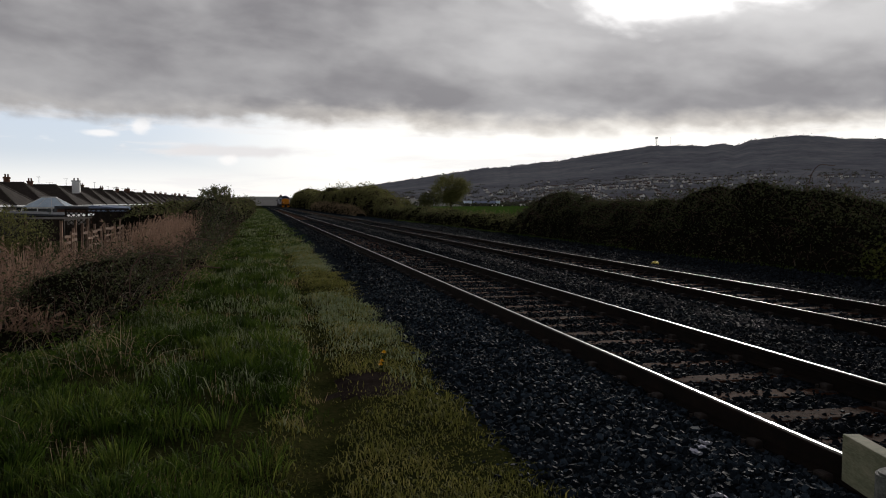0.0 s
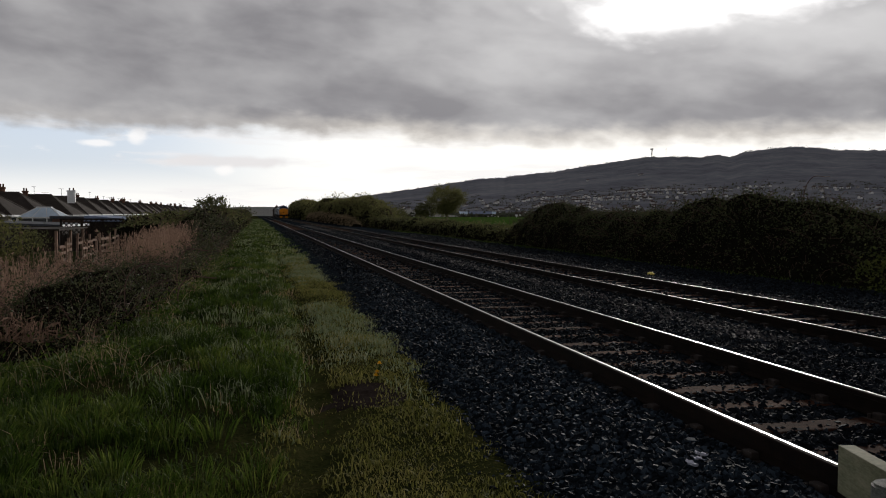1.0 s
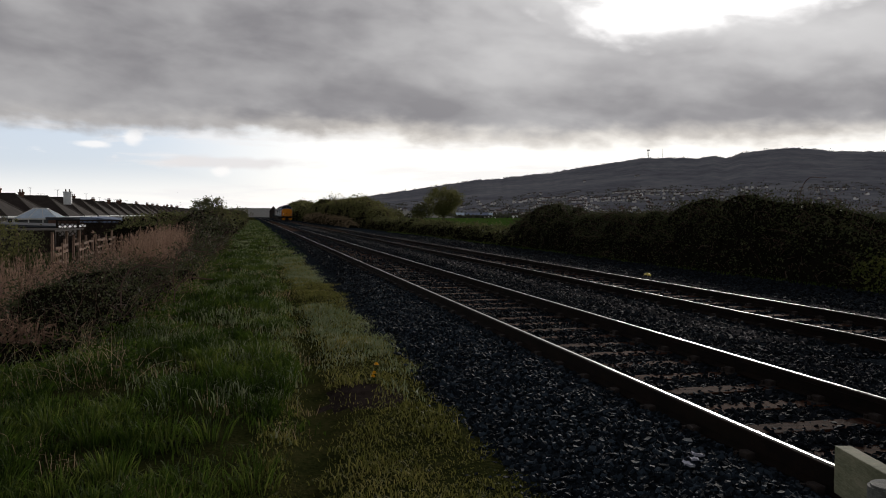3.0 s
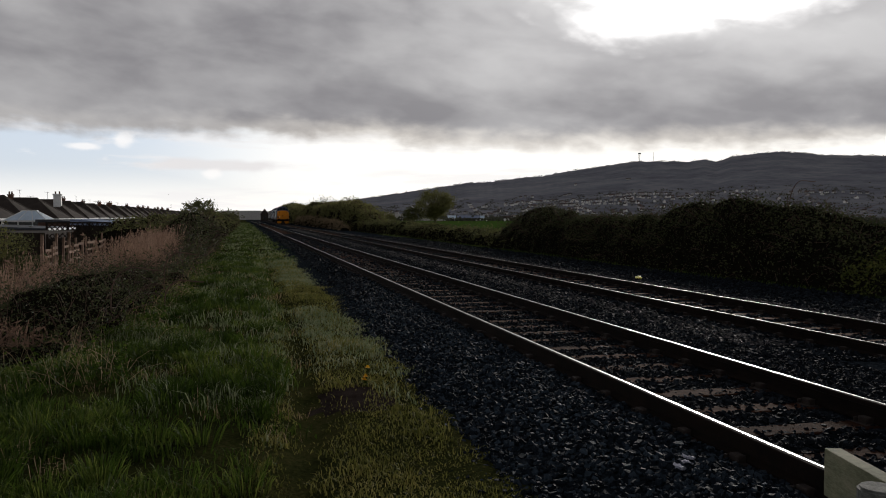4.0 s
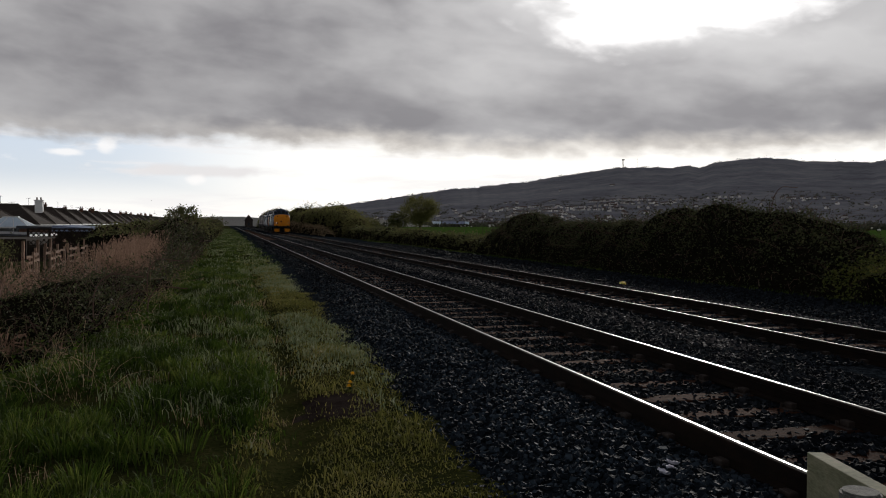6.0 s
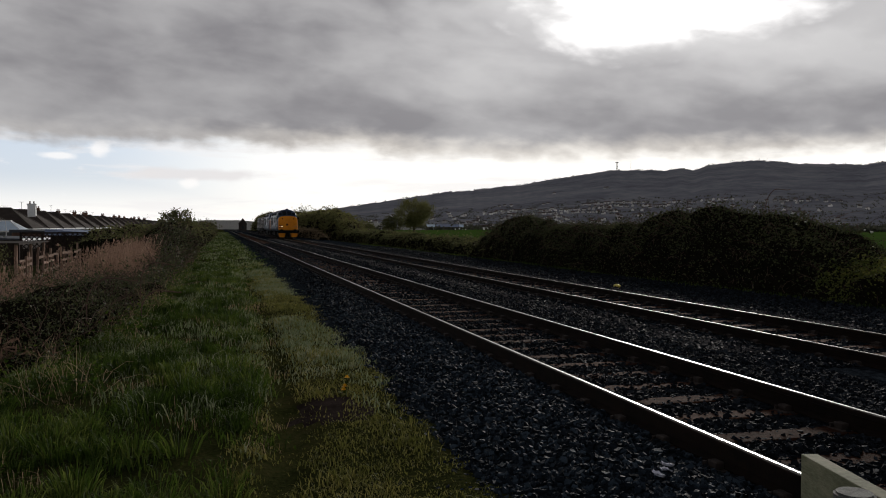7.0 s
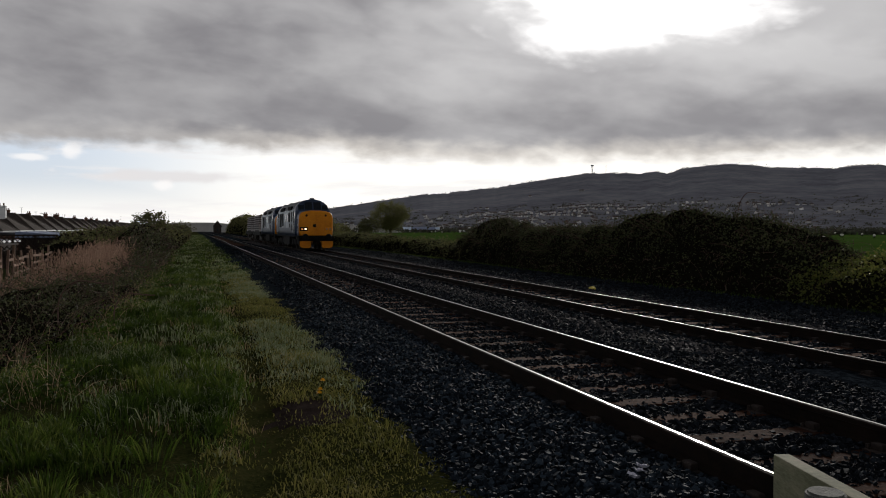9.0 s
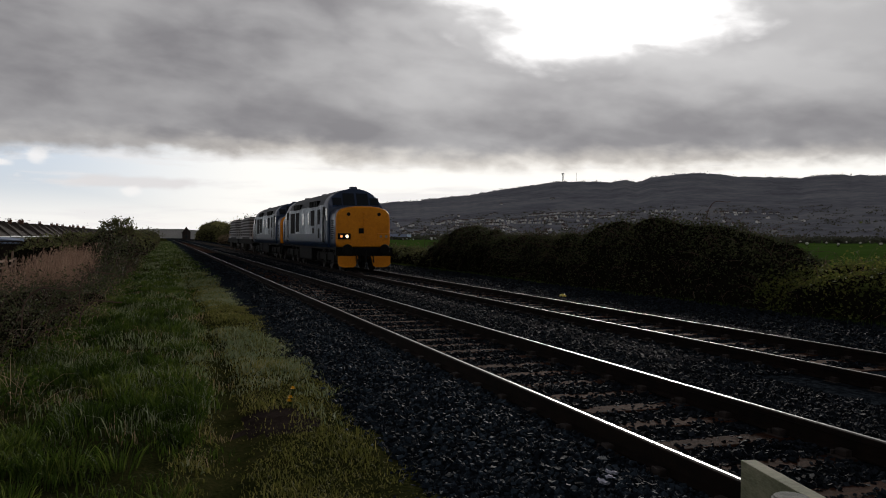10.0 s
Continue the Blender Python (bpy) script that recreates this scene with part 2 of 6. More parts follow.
DARK_LEAF = material("dark_leaf", [(0.05, 0.056, 0.025), (0.11, 0.115, 0.046), (0.20, 0.195, 0.08)], 0.7, scale=0.3, fine=2, bump=0, island=0.6, translucent=0.3, spec=0.1)
BARK = material("bark", [(0.02, 0.016, 0.012), (0.06, 0.05, 0.04)], 0.9, scale=3, fine=24, bump=0.6, depth=0.02, streak=(1, 1, 0.3))
# distance haze is mixed into the wood's colour: paler and bluer than trees
HILL_HAZED = material("hazed_wooded_hillside", [(0.102, 0.106, 0.132), (0.15, 0.155, 0.182), (0.208, 0.211, 0.232)], 0.95, scale=0.006, fine=0.035, bump=0, spec=0.0, contrast=(0.3, 0.7))
TILE = material("brown_roof_tile", [(0.024, 0.019, 0.017), (0.046, 0.037, 0.033), (0.075, 0.061, 0.054)], 0.85, scale=0.8, fine=5, bump=0.6, depth=0.03, objectwise=0.4, spec=0.1)
TILE_EDGE = material("ridge_tile", [(0.05, 0.043, 0.038), (0.1, 0.085, 0.075)], 0.85, scale=2, fine=10, bump=0.4, spec=0.1)
RENDER = material("cream_wall_render", [(0.42, 0.39, 0.35), (0.58, 0.55, 0.5)], 0.9, scale=0.8, fine=12, bump=0.2, objectwise=0.5, spec=0.1)
WHITE = material("white_paint", [(0.62, 0.64, 0.66), (0.8, 0.8, 0.8)], 0.5, scale=1.5, fine=20, bump=0.1)
BRICK = material("chimney_brick", [(0.09, 0.05, 0.038), (0.19, 0.1, 0.07)], 0.9, scale=3, fine=20, bump=0.5, objectwise=0.5, spec=0.1)
POT = material("terracotta_pot", [(0.11, 0.06, 0.045), (0.2, 0.11, 0.08)], 0.85, scale=6, fine=30, bump=0.2)
WIRE = material("grey_metal", [(0.12, 0.12, 0.125), (0.24, 0.24, 0.25)], 0.5, 0.8, scale=6, fine=40, bump=0.1)
BLUE_FELT = material("blue_grey_roofing", [(0.15, 0.19, 0.29), (0.24, 0.29, 0.42)], 0.55, scale=1.2, fine=12, bump=0.3, spec=0.1)
POLY = material("translucent_roof_sheet", [(0.468, 0.585, 0.715), (0.65, 0.78, 0.91)], 0.25, scale=1, fine=10, bump=0.05)
FENCE_WOOD = material("weathered_fence_timber", [(0.12, 0.078, 0.058), (0.235, 0.155, 0.115), (0.36, 0.25, 0.19)], 0.85, scale=4, fine=40, bump=0.4, depth=0.005, objectwise=0.5, streak=(1, 1, 0.2), spec=0.1)
DARK_WOOD = material("dark_stained_timber", [(0.016, 0.012, 0.01), (0.04, 0.03, 0.024)], 0.85, scale=4, fine=40, bump=0.3, streak=(1, 1, 0.2), spec=0.1)
LICHEN_BOARD = material("pale_lichened_timber", [(0.11, 0.115, 0.065), (0.2, 0.2, 0.125), (0.28, 0.26, 0.18)], 0.85, scale=9, fine=80, bump=0.5, depth=0.003, streak=(0.6, 0.6, 2.2))
POST_WOOD = material("grey_weathered_post", [(0.04, 0.042, 0.038), (0.1, 0.105, 0.095), (0.2, 0.2, 0.185)], 0.85, scale=18, fine=110, bump=0.6, depth=0.004)
CONCRETE = material("pale_concrete", [(0.33, 0.32, 0.31), (0.5, 0.48, 0.47)], 0.9, scale=2, fine=24, bump=0.3)
YELLOW = material("warning_yellow_paint", [(0.50, 0.165, 0.002), (0.61, 0.21, 0.003), (0.69, 0.25, 0.006)], 0.5, spec=0.2, scale=1.3, fine=14, bump=0.05)
NAVY = material("navy_blue_paint", [(0.006, 0.018, 0.05), (0.012, 0.034, 0.09)], 0.35, scale=1.3, fine=14, bump=0.05)
# grey bodyside paint; its light and dark mottling imitates reflections of the sky
SILVER = material("grey_paint_with_reflections", [(0.085, 0.105, 0.135), (0.24, 0.28, 0.33), (0.52, 0.56, 0.60)], 0.45, contrast=(0.38, 0.64), scale=0.9, fine=9, bump=0.05, streak=(1, 1, 0.35))
ROOF_GREY = material("sooty_roof_paint", [(0.03, 0.034, 0.042), (0.07, 0.076, 0.088)], 0.55, scale=1.5, fine=12, bump=0.1, spec=0.1)
SOOT = material("brake_dust_black", [(0.004, 0.004, 0.004), (0.012, 0.011, 0.01)], 0.75, 0.1, scale=5, fine=40, bump=0.2, spec=0.1)
WHEEL = material("worn_wheel_steel", [(0.03, 0.026, 0.024), (0.08, 0.07, 0.064)], 0.6, 0.6, scale=5, fine=40, bump=0.1)
CABGLASS = glass("cab_glass", (0.012, 0.018, 0.026), 0.2)
FLASK_DARK = material("dark_flask_cover", [(0.05, 0.046, 0.045), (0.11, 0.1, 0.098)], 0.7, scale=1.5, fine=16, bump=0.1, spec=0.1)
FLASK = material("ribbed_grey_cover", [(0.22, 0.21, 0.21), (0.36, 0.34, 0.33)], 0.55, scale=1.5, fine=16, bump=0.1)
PETAL = material("yellow_petal", [(0.75, 0.42, 0.005), (0.9, 0.55, 0.01)], 0.6, scale=40, fine=200, bump=0.05, translucent=0.3)
SACK = material("yellow_plastic", [(0.5, 0.4, 0.03), (0.75, 0.6, 0.06)], 0.5, scale=8, fine=60, bump=0.3)
PAPER = material("pale_litter", [(0.45, 0.45, 0.55), (0.65, 0.65, 0.75)], 0.7, scale=12, fine=80, bump=0.2)
WOOL = material("sheep_wool", [(0.5, 0.48, 0.43), (0.7, 0.68, 0.62)], 0.95, scale=12, fine=60, bump=0.4)
LAMP_ON = glowing("lit_headlight", (1.0, 0.7, 0.4), 3.0)
LAMP_ORANGE = glowing("lit_marker_light", (1.0, 0.36, 0.1), 0.9)
LENS = glass("unlit_lamp_glass", (0.25, 0.2, 0.12), 0.15)
HOUSE_WHITE = material("far_white_wall", [(0.2, 0.1938, 0.1875), (0.525, 0.5125, 0.5), (0.825, 0.8125, 0.8)], 0.85, scale=0.1, fine=1, bump=0, objectwise=0.8)
HOUSE_ROOF = material("far_slate_roof", [(0.05, 0.048, 0.05), (0.12, 0.085, 0.075)], 0.8, scale=0.1, fine=1, bump=0, objectwise=0.8, spec=0.1)
FARGLASS = glass("window_glass", (0.03, 0.035, 0.04), 0.08)

# ---- mesh helpers ----


def link_mesh(name, mesh, mats, parent=None, label=""):
    for m in (mats if isinstance(mats, (list, tuple)) else [mats]):
        mesh.materials.append(m)
    ob = new(name, mesh)
    if parent is not None:
        ob.parent = parent
    if label:
        ob["label"] = label
    return ob


def part(name, bm, mats, parent=None, label="", smooth=False):
    mesh = bpy.data.meshes.new(name)
    bmesh.ops.recalc_face_normals(bm, faces=bm.faces)
    if smooth:
        for f in bm.faces:
            f.smooth = True
    bm.to_mesh(mesh)
    bm.free()
    return link_mesh(name, mesh, mats, parent, label)


def raw(name, verts, faces, mats, parent=None, label="", paced=True):
    mesh = bpy.data.meshes.new(name)
    verts = np.array(verts, float)
    if paced:
        verts[:, 1] = along(verts[:, 0], verts[:, 1])
    mesh.from_pydata(verts.tolist(), [],
                     faces if not isinstance(faces, np.ndarray) else faces.tolist())
    mesh.update()
    return link_mesh(name, mesh, mats, parent, label)


def box(bm, x0, x1, y0, y1, z0, z1, bevel=0.0, turn=None):
    vs = [bm.verts.new((x, y, z)) for x in (x0, x1) for y in (y0, y1) for z in (z0, z1)]
    fs = [bm.faces.new([vs[i] for i in q]) for q in
          ((0, 1, 3, 2), (4, 6, 7, 5), (0, 4, 5, 1), (2, 3, 7, 6), (0, 2, 6, 4), (1, 5, 7, 3))]
    if bevel:
        es = {e for f in fs for e in f.edges}
        r = bmesh.ops.bevel(bm, geom=list(es), offset=bevel, segments=2, affect="EDGES", profile=0.6)
        vs = list({v for f in r["faces"] for v in f.verts} | {v for v in vs if v.is_valid})
    if turn is not None:
        bmesh.ops.transform(bm, matrix=turn, verts=[v for v in vs if v.is_valid])
    return bm


def tube(bm, a, b, r0, r1=None, sides=10, caps=True):
    a, b = Vector(a), Vector(b)
    r1 = r0 if r1 is None else r1
    q = (b - a).to_track_quat("Z", "Y")
    rings = []
    for p, r in ((a, r0), (b, r1)):
        rings.append([bm.verts.new(p + q @ Vector((r * math.cos(t * math.tau / sides), r * math.sin(t * math.tau / sides), 0)))
                      for t in range(sides)])
    for i in range(sides):
        j = (i + 1) % sides
        bm.faces.new((rings[0][i], rings[0][j], rings[1][j], rings[1][i]))
    if caps:
        bm.faces.new(rings[0][::-1])
        bm.faces.new(rings[1])
    return bm


def prism(bm, outline, axis, lo, hi):
    """An outline in two coordinates, pushed along the third axis."""
    def at(p, s):
        return {"x": (s, p[0], p[1]), "y": (p[0], s, p[1]), "z": (p[0], p[1], s)}[axis]
    a = [bm.verts.new(at(p, lo)) for p in outline]
    b = [bm.verts.new(at(p, hi)) for p in outline]
    n = len(outline)
    for i in range(n):
        bm.faces.new((a[i], a[(i + 1) % n], b[(i + 1) % n], b[i]))
    bm.faces.new(a[::-1])
    bm.faces.new(b)
    return bm


def thing(name, m=None, **tags):
    ob = new(name)
    ob.empty_display_size = 0.2
    if m is not None:
        ob.matrix_basis = m
    return tagged(ob, **tags)


def unit(v):
    return v / np.maximum(1e-9, np.linalg.norm(v, axis=1, keepdims=True))


def leaf_cloud(points, size, rng, flat=0.3, slim=0.55):
    """Bent four-cornered leaves of mixed size at the points."""
    n = len(points)
    d = unit(rng.normal(size=(n, 3)))
    d[:, 2] *= 1 - flat
    d = unit(d)
    s = unit(np.cross(d, unit(rng.normal(size=(n, 3)))))
    up = np.cross(d, s)
    k = (np.asarray(size) * rng.uniform(0.55, 1.45, n))[:, None]
    v = np.stack([points - d * k * 0.5, points + s * k * slim * 0.5 + up * k * 0.1,
                  points + d * k * 0.5, points - s * k * slim * 0.5 + up * k * 0.1], 1).reshape(-1, 3)
    i = np.arange(n)[:, None] * 4
    f = np.concatenate([i + np.array([[0, 1, 2]]), i + np.array([[0, 2, 3]])], 1).reshape(-1, 3)
    return v, f


def blades(points, height, width, rng, lean=0.5, bend=0.5):
    """Tapered blades, each two quads and a tip, that curve over."""
    n = len(points)
    a = rng.uniform(0, math.tau, n)
    side = np.stack([np.cos(a), np.sin(a), np.zeros(n)], 1)
    b = rng.uniform(0, math.tau, n)
    out = np.stack([np.cos(b), np.sin(b), np.zeros(n)], 1) * (rng.uniform(0, 1, n) * lean)[:, None]
    h = (np.asarray(height) * rng.uniform(0.5, 1.3, n))[:, None]
    w = (np.asarray(width) * rng.uniform(0.7, 1.3, n))[:, None]
    z = np.array([[0, 0, 1.0]])
    m = points + (z * 0.55 + out * 0.35) * h
    t = points + (z * (1 - 0.25 * bend) + out * (0.9 + bend)) * h
    v = np.stack([points - side * w * 0.5, points + side * w * 0.5, m + side * w * 0.4, m - side * w * 0.4, t], 1).reshape(-1, 3)
    i = np.arange(n)[:, None] * 5
    f = np.concatenate([i + np.array([[0, 1, 2]]), i + np.array([[0, 2, 3]]), i + np.array([[3, 2, 4]])], 1).reshape(-1, 3)
    return v, f


def wisps(points, tips, width, rng, sag=0.0):
    """Thin curved stalks from points to tips, flat strips of four pieces."""
    n = len(points)
    d = tips - points
    side = unit(np.cross(d, unit(rng.normal(size=(n, 3)))))
    rows = []
    for q, ww in ((0, 1.0), (0.35, 0.9), (0.7, 0.75), (1.0, 0.3)):
        p = points + d * q
        p[:, 2] += sag * 4 * q * (1 - q)
        rows += [p - side * np.asarray(width)[..., None] * ww * 0.5, p + side * np.asarray(width)[..., None] * ww * 0.5]
    v = np.stack(rows, 1).reshape(-1, 3)
    i = np.arange(n)[:, None] * 8
    f = np.concatenate([i + np.array([[a, a + 1, a + 3, a + 2]]) for a in (0, 2, 4)], 1).reshape(-1, 4)
    return v, f


def wobble(x, y, seed=0.0):
    """A smooth, cheap, uneven field for numpy arrays."""
    return (np.sin(1.3 * x + 0.7 * y + seed) + np.sin(0.5 * x - 1.1 * y + 2.1 * seed + 1.0)
            + 0.6 * np.sin(2.7 * x + 2.2 * y + 3.3 * seed) + 0.5 * np.sin(3.9 * y - 2.9 * x + seed)) / 3.1


def curve_at(table, x):
    return np.interp(x, [a for a, _ in table], [b for _, b in table])


# ---- the lie of the land ----
A_NEAR, A_FAR, B_NEAR, B_FAR, B_DROP = 3.115, 4.62, 7.485, 8.99, 0.14


def land(x, y):
    """Height of the earth under grass, ballast and gardens."""
    x, y = np.asarray(x, float), np.asarray(y, float)
    z = np.interp(x, [-7.5, -5.0, -2.2, -0.6, 1.4, 2.2, 5.6, 6.8, 10.4, 12.6, 16.0, 22.0],
                  [-1.25, -0.95, -0.42, -0.27, -0.27, -0.30, -0.32, -0.45, -0.5, -0.55, -0.6, -0.7])
    near = np.exp(-((x + 1.0) / 5.0) ** 2) * (np.abs(y) < 90)
    return z + near * (0.035 * wobble(x * 1.4, y * 0.9, 1.0) + 0.02 * wobble(x * 4.0, y * 3.0, 2.0)
                       - 0.085 * np.exp(-((x - np.interp(y, [3, 4.2, 6.2, 10.7, 19.6, 53], [0.15, 0.25, 0.55, 0.7, 0.78, 0.85])) / 0.2) ** 2))


def bed(x, y):
    """Top of the ballast."""
    x = np.asarray(x, float)
    z = np.interp(x, [1.45, 2.2, 2.6, 2.95, 3.2, 4.5, 4.8, 5.2, 6.4, 7.0, 7.3, 7.6, 8.9, 9.2, 9.6, 10.4, 11.6, 13.0, 14.6, 15.4],
                  [-0.31, -0.19, -0.145, -0.15, -0.172, -0.172, -0.15, -0.15, -0.25, -0.29, -0.29, -0.312, -0.312, -0.29, -0.31, -0.37, -0.44, -0.47, -0.5, -0.66])
    return z + 0.012 * wobble(x * 5, np.asarray(y, float) * 5, 3.0)


def sheet(name, xs, ys, height, mats, pick):
    gx, gy = np.meshgrid(xs, ys)
    v = np.stack([gx.ravel(), gy.ravel(), height(gx.ravel(), gy.ravel())], 1)
    w = len(xs)
    i = (np.arange(len(ys) - 1)[:, None] * w + np.arange(w - 1)[None]).ravel()
    f = np.stack([i, i + 1, i + w + 1, i + w], 1)
    ob = raw(name, v, f, mats)
    c = v[f].mean(1)
    ob.data.polygons.foreach_set("material_index", pick(c[:, 0], c[:, 1]).astype(np.int32))
    ob.data.polygons.foreach_set("use_smooth", np.ones(len(f), bool))
    return ob


def stretch(*runs):
    """Coordinates in runs of (start, end, step), ends joined."""
    out = []
    for a, b, s in runs:
        out += list(np.arange(a, b - s * 0.5, s))
    return out + [runs[-1][1]]


def build_ground():
    xs = stretch((-4800, -800, 500), (-800, -100, 50), (-100, -12, 8), (-12, -4, 0.5), (-4, 2.5, 0.13), (2.5, 14, 0.8), (14, 60, 4), (60, 400, 34), (400, 4800, 400))
    ys = stretch((-4800, -400, 550), (-400, -20, 38), (-20, 2, 2), (2, 16, 0.14), (16, 40, 0.5), (40, 120, 3), (120, 400, 20), (400, 4800, 400))
    def pick(x, y):
        m = np.where(x > 17.0, 1, np.where(x < -7.0, 2, 0))
        return np.where((np.hypot((x - 0.95) / 0.36, (y - 6.7) / 0.5) + 0.35 * wobble(x * 5, y * 5) < 1.0), 3, m)
    tagged(sheet("ground", xs, ys, land, [SOIL, FIELD, GARDEN, MUD], pick),
           "grassy embankment earth, garden soil and flat green farmland", "ground", kind="structure")
    xs = stretch((1.45, 15.4, 0.35))
    ys = stretch((-30, 2, 2), (2, 30, 0.5), (30, 420, 5))
    tagged(sheet("ballast_bed", xs, ys, bed, [BALLAST], lambda x, y: np.zeros(len(x))),
           "dark blue-grey crushed stone ballast under two tracks", "ballast", kind="structure")


build_ground()


def build_hill():
    """Long wooded hill across the plain, its skyline by bearing."""
    skyline = [(2, 0.15), (5, 0.8), (7.5, 1.25), (9.07, 1.48), (12.1, 1.92), (14.5, 2.3), (16.9, 2.66), (19, 2.78), (21.2, 3.07), (23, 3.2), (25.1, 3.59),
               (27, 3.85), (28.8, 4.12), (30, 4.24), (32.5, 4.2), (33.7, 4.12), (34.2, 4.27), (34.9, 4.27), (35.5, 4.05), (36.6, 4.45), (38, 4.6), (39.9, 4.69),
               (41, 4.6), (42.6, 4.35), (45, 4.25), (46.5, 4.15), (48, 4.33), (51, 4.2), (54, 4.0), (60, 3.0), (66, 1.5), (72, 0.1)]
    az = np.arange(2, 72.01, 0.22)
    steps = np.concatenate([np.linspace(0, 1, 26), [1.06, 1.2]])
    v = []
    for a in az:
        el = float(curve_at(skyline, a))
        top = 3300 * math.tan(radians(el)) + 3.0 * noise.noise((a * 3.1, 0.5, 0)) + 2.2 * noise.noise((a * 9.0, 3.5, 0))
        for s in steps:
            r = 1250 + 2050 * min(s, 1.0) + 400 * max(0.0, s - 1)
            rise = (s ** 1.1) if s <= 1 else 1 - 2.2 * (s - 1)
            rough = (3 * noise.noise((a * 0.35, s * 1.6, 1.7)) + 0.4 * noise.noise((a * 1.6, s * 3, 5.1))) * math.sin(math.pi * min(1, s)) * min(1, top / 90)
            v.append((r * math.sin(radians(a)), r * math.cos(radians(a)), -0.7 + top * rise + rough))
    w = len(steps)
    f = [(i * w + j, i * w + j + 1, (i + 1) * w + j + 1, (i + 1) * w + j) for i in range(len(az) - 1) for j in range(w - 1)]
    ob = raw("hillside", v, f, HILL_HAZED)
    ob.data.polygons.foreach_set("use_smooth", np.ones(len(f), bool))
    tagged(ob, "long dark wooded hill across the farmland", "hill", kind="structure")
    # ragged trees along the crest
    rng = np.random.default_rng(5)
    pts = []
    for a in np.arange(8, 52, 0.05):
        if noise.noise((a * 1.7, 8.8, 0)) + rng.uniform(-0.5, 0.5) > 0.05:
            el = float(curve_at(skyline, a))
            r = 3290.0
            c = np.array([r * math.sin(radians(a)), r * math.cos(radians(a)), r * math.tan(radians(el)) + rng.uniform(-4, 1)])
            pts.append(c + rng.normal(size=(5, 3)) * np.array([3, 3, 2.2]))
    # the crest trees take the hill's haze-tinted colour
    v, f = leaf_cloud(np.concatenate(pts), 4.0, rng, 0.2, 0.9)
    tagged(raw("ridge_woodland", v, f, HILL_HAZED), "dark trees in a ragged line along the hill crest", "woodland", kind="stuff")

    def height_at(a, r):
        el = float(curve_at(skyline, a))
        s = (r - 1250) / 2050
        if s < 0:
            return -0.7
        top = 3300 * math.tan(radians(el))
        rough = (3 * noise.noise((a * 0.35, s * 1.6, 1.7)) + 0.4 * noise.noise((a * 1.6, s * 3, 5.1))) * math.sin(math.pi * s) * min(1, top / 90)
        return -0.7 + top * s ** 1.1 + rough
    return height_at


hill_height = build_hill()

# ---- tracks ----


TIE = 0.639      # sleeper spacing


def build_track(name, x_near, x_far, top, label, count, first):
    track = thing(name, pose(0, 0, top), label=label, category="railway track", group="railway tracks")
    head = [(-0.036, -0.014), (-0.031, -0.005), (-0.011, -0.001), (0.011, -0.001), (0.031, -0.005), (0.036, -0.014), (0.036, -0.042), (0.01, -0.052), (0.01, -0.125),
            (0.07, -0.145), (0.07, -0.158), (-0.07, -0.158), (-0.07, -0.145), (-0.01, -0.125), (-0.01, -0.052), (-0.036, -0.042)]
    for x in (x_near, x_far):
        bm = bmesh.new()
        prism(bm, [(x + a, b) for a, b in head], "y", -32, 462)
        bm.faces.ensure_lookup_table()
        bm.normal_update()
        for f in bm.faces:
            c = f.calc_center_median()
            f.material_index = 0 if c.z < -0.006 or abs(f.normal.z) < 0.5 else (1 if abs(c.x - x) < 0.008 else 2)
        part("rail", bm, [RAIL_SIDE, RAIL_TOP if top == 0 else RAIL_WORN, RAIL_SIDE], track, "rusty rail with a polished running surface")
    bm = bmesh.new()
    box(bm, -1.27, 1.27, -0.125, 0.125, -0.13, 0, bevel=0.012)
    bmesh.ops.recalc_face_normals(bm, faces=bm.faces)
    mesh = bpy.data.meshes.new("sleeper")
    bm.to_mesh(mesh)
    bm.free()
    mesh.materials.append(SLEEPER)
    # chairs that hold the rails
    bm = bmesh.new()
    box(bm, -0.17, 0.17, -0.09, 0.09, 0, 0.028, bevel=0.008)
    for e in (-1, 1):
        box(bm, e * 0.1 - 0.03, e * 0.1 + 0.03, -0.05, 0.05, 0.02, 0.075, bevel=0.012)
        tube(bm, (e * 0.14, 0.06, 0.02), (e * 0.14, 0.06, 0.06), 0.016, sides=6)
    bmesh.ops.recalc_face_normals(bm, faces=bm.faces)
    chair = bpy.data.meshes.new("rail_chair")
    bm.to_mesh(chair)
    bm.free()
    chair.materials.append(IRON)
    rng = random.Random(int(x_near * 100))
    mid = (x_near + x_far) / 2
    for i in range(count):
        y = along(mid, first) + i * TIE
        ob = new("sleeper", mesh)
        ob.parent = track
        ob.matrix_basis = pose(mid + rng.uniform(-0.03, 0.03), y + rng.uniform(-0.015, 0.015), -0.159 + rng.uniform(-0.006, 0.004), 0, 0, rng.uniform(-0.6, 0.6))
        if y < 45:
            for x in (x_near, x_far):
                c = new("rail_chair", chair)
                c.parent = track
                c.matrix_basis = pose(x, y, -0.18)
    return track


build_track("railway_track", A_NEAR, A_FAR, 0.0, "near railway track, rusty rails on brown timber sleepers in ballast", 296, -7.785)
build_track("railway_track", B_NEAR, B_FAR, -B_DROP, "far railway track, polished rails on brown sleepers in ballast", 296, -7.6)

# ---- ballast stones ----


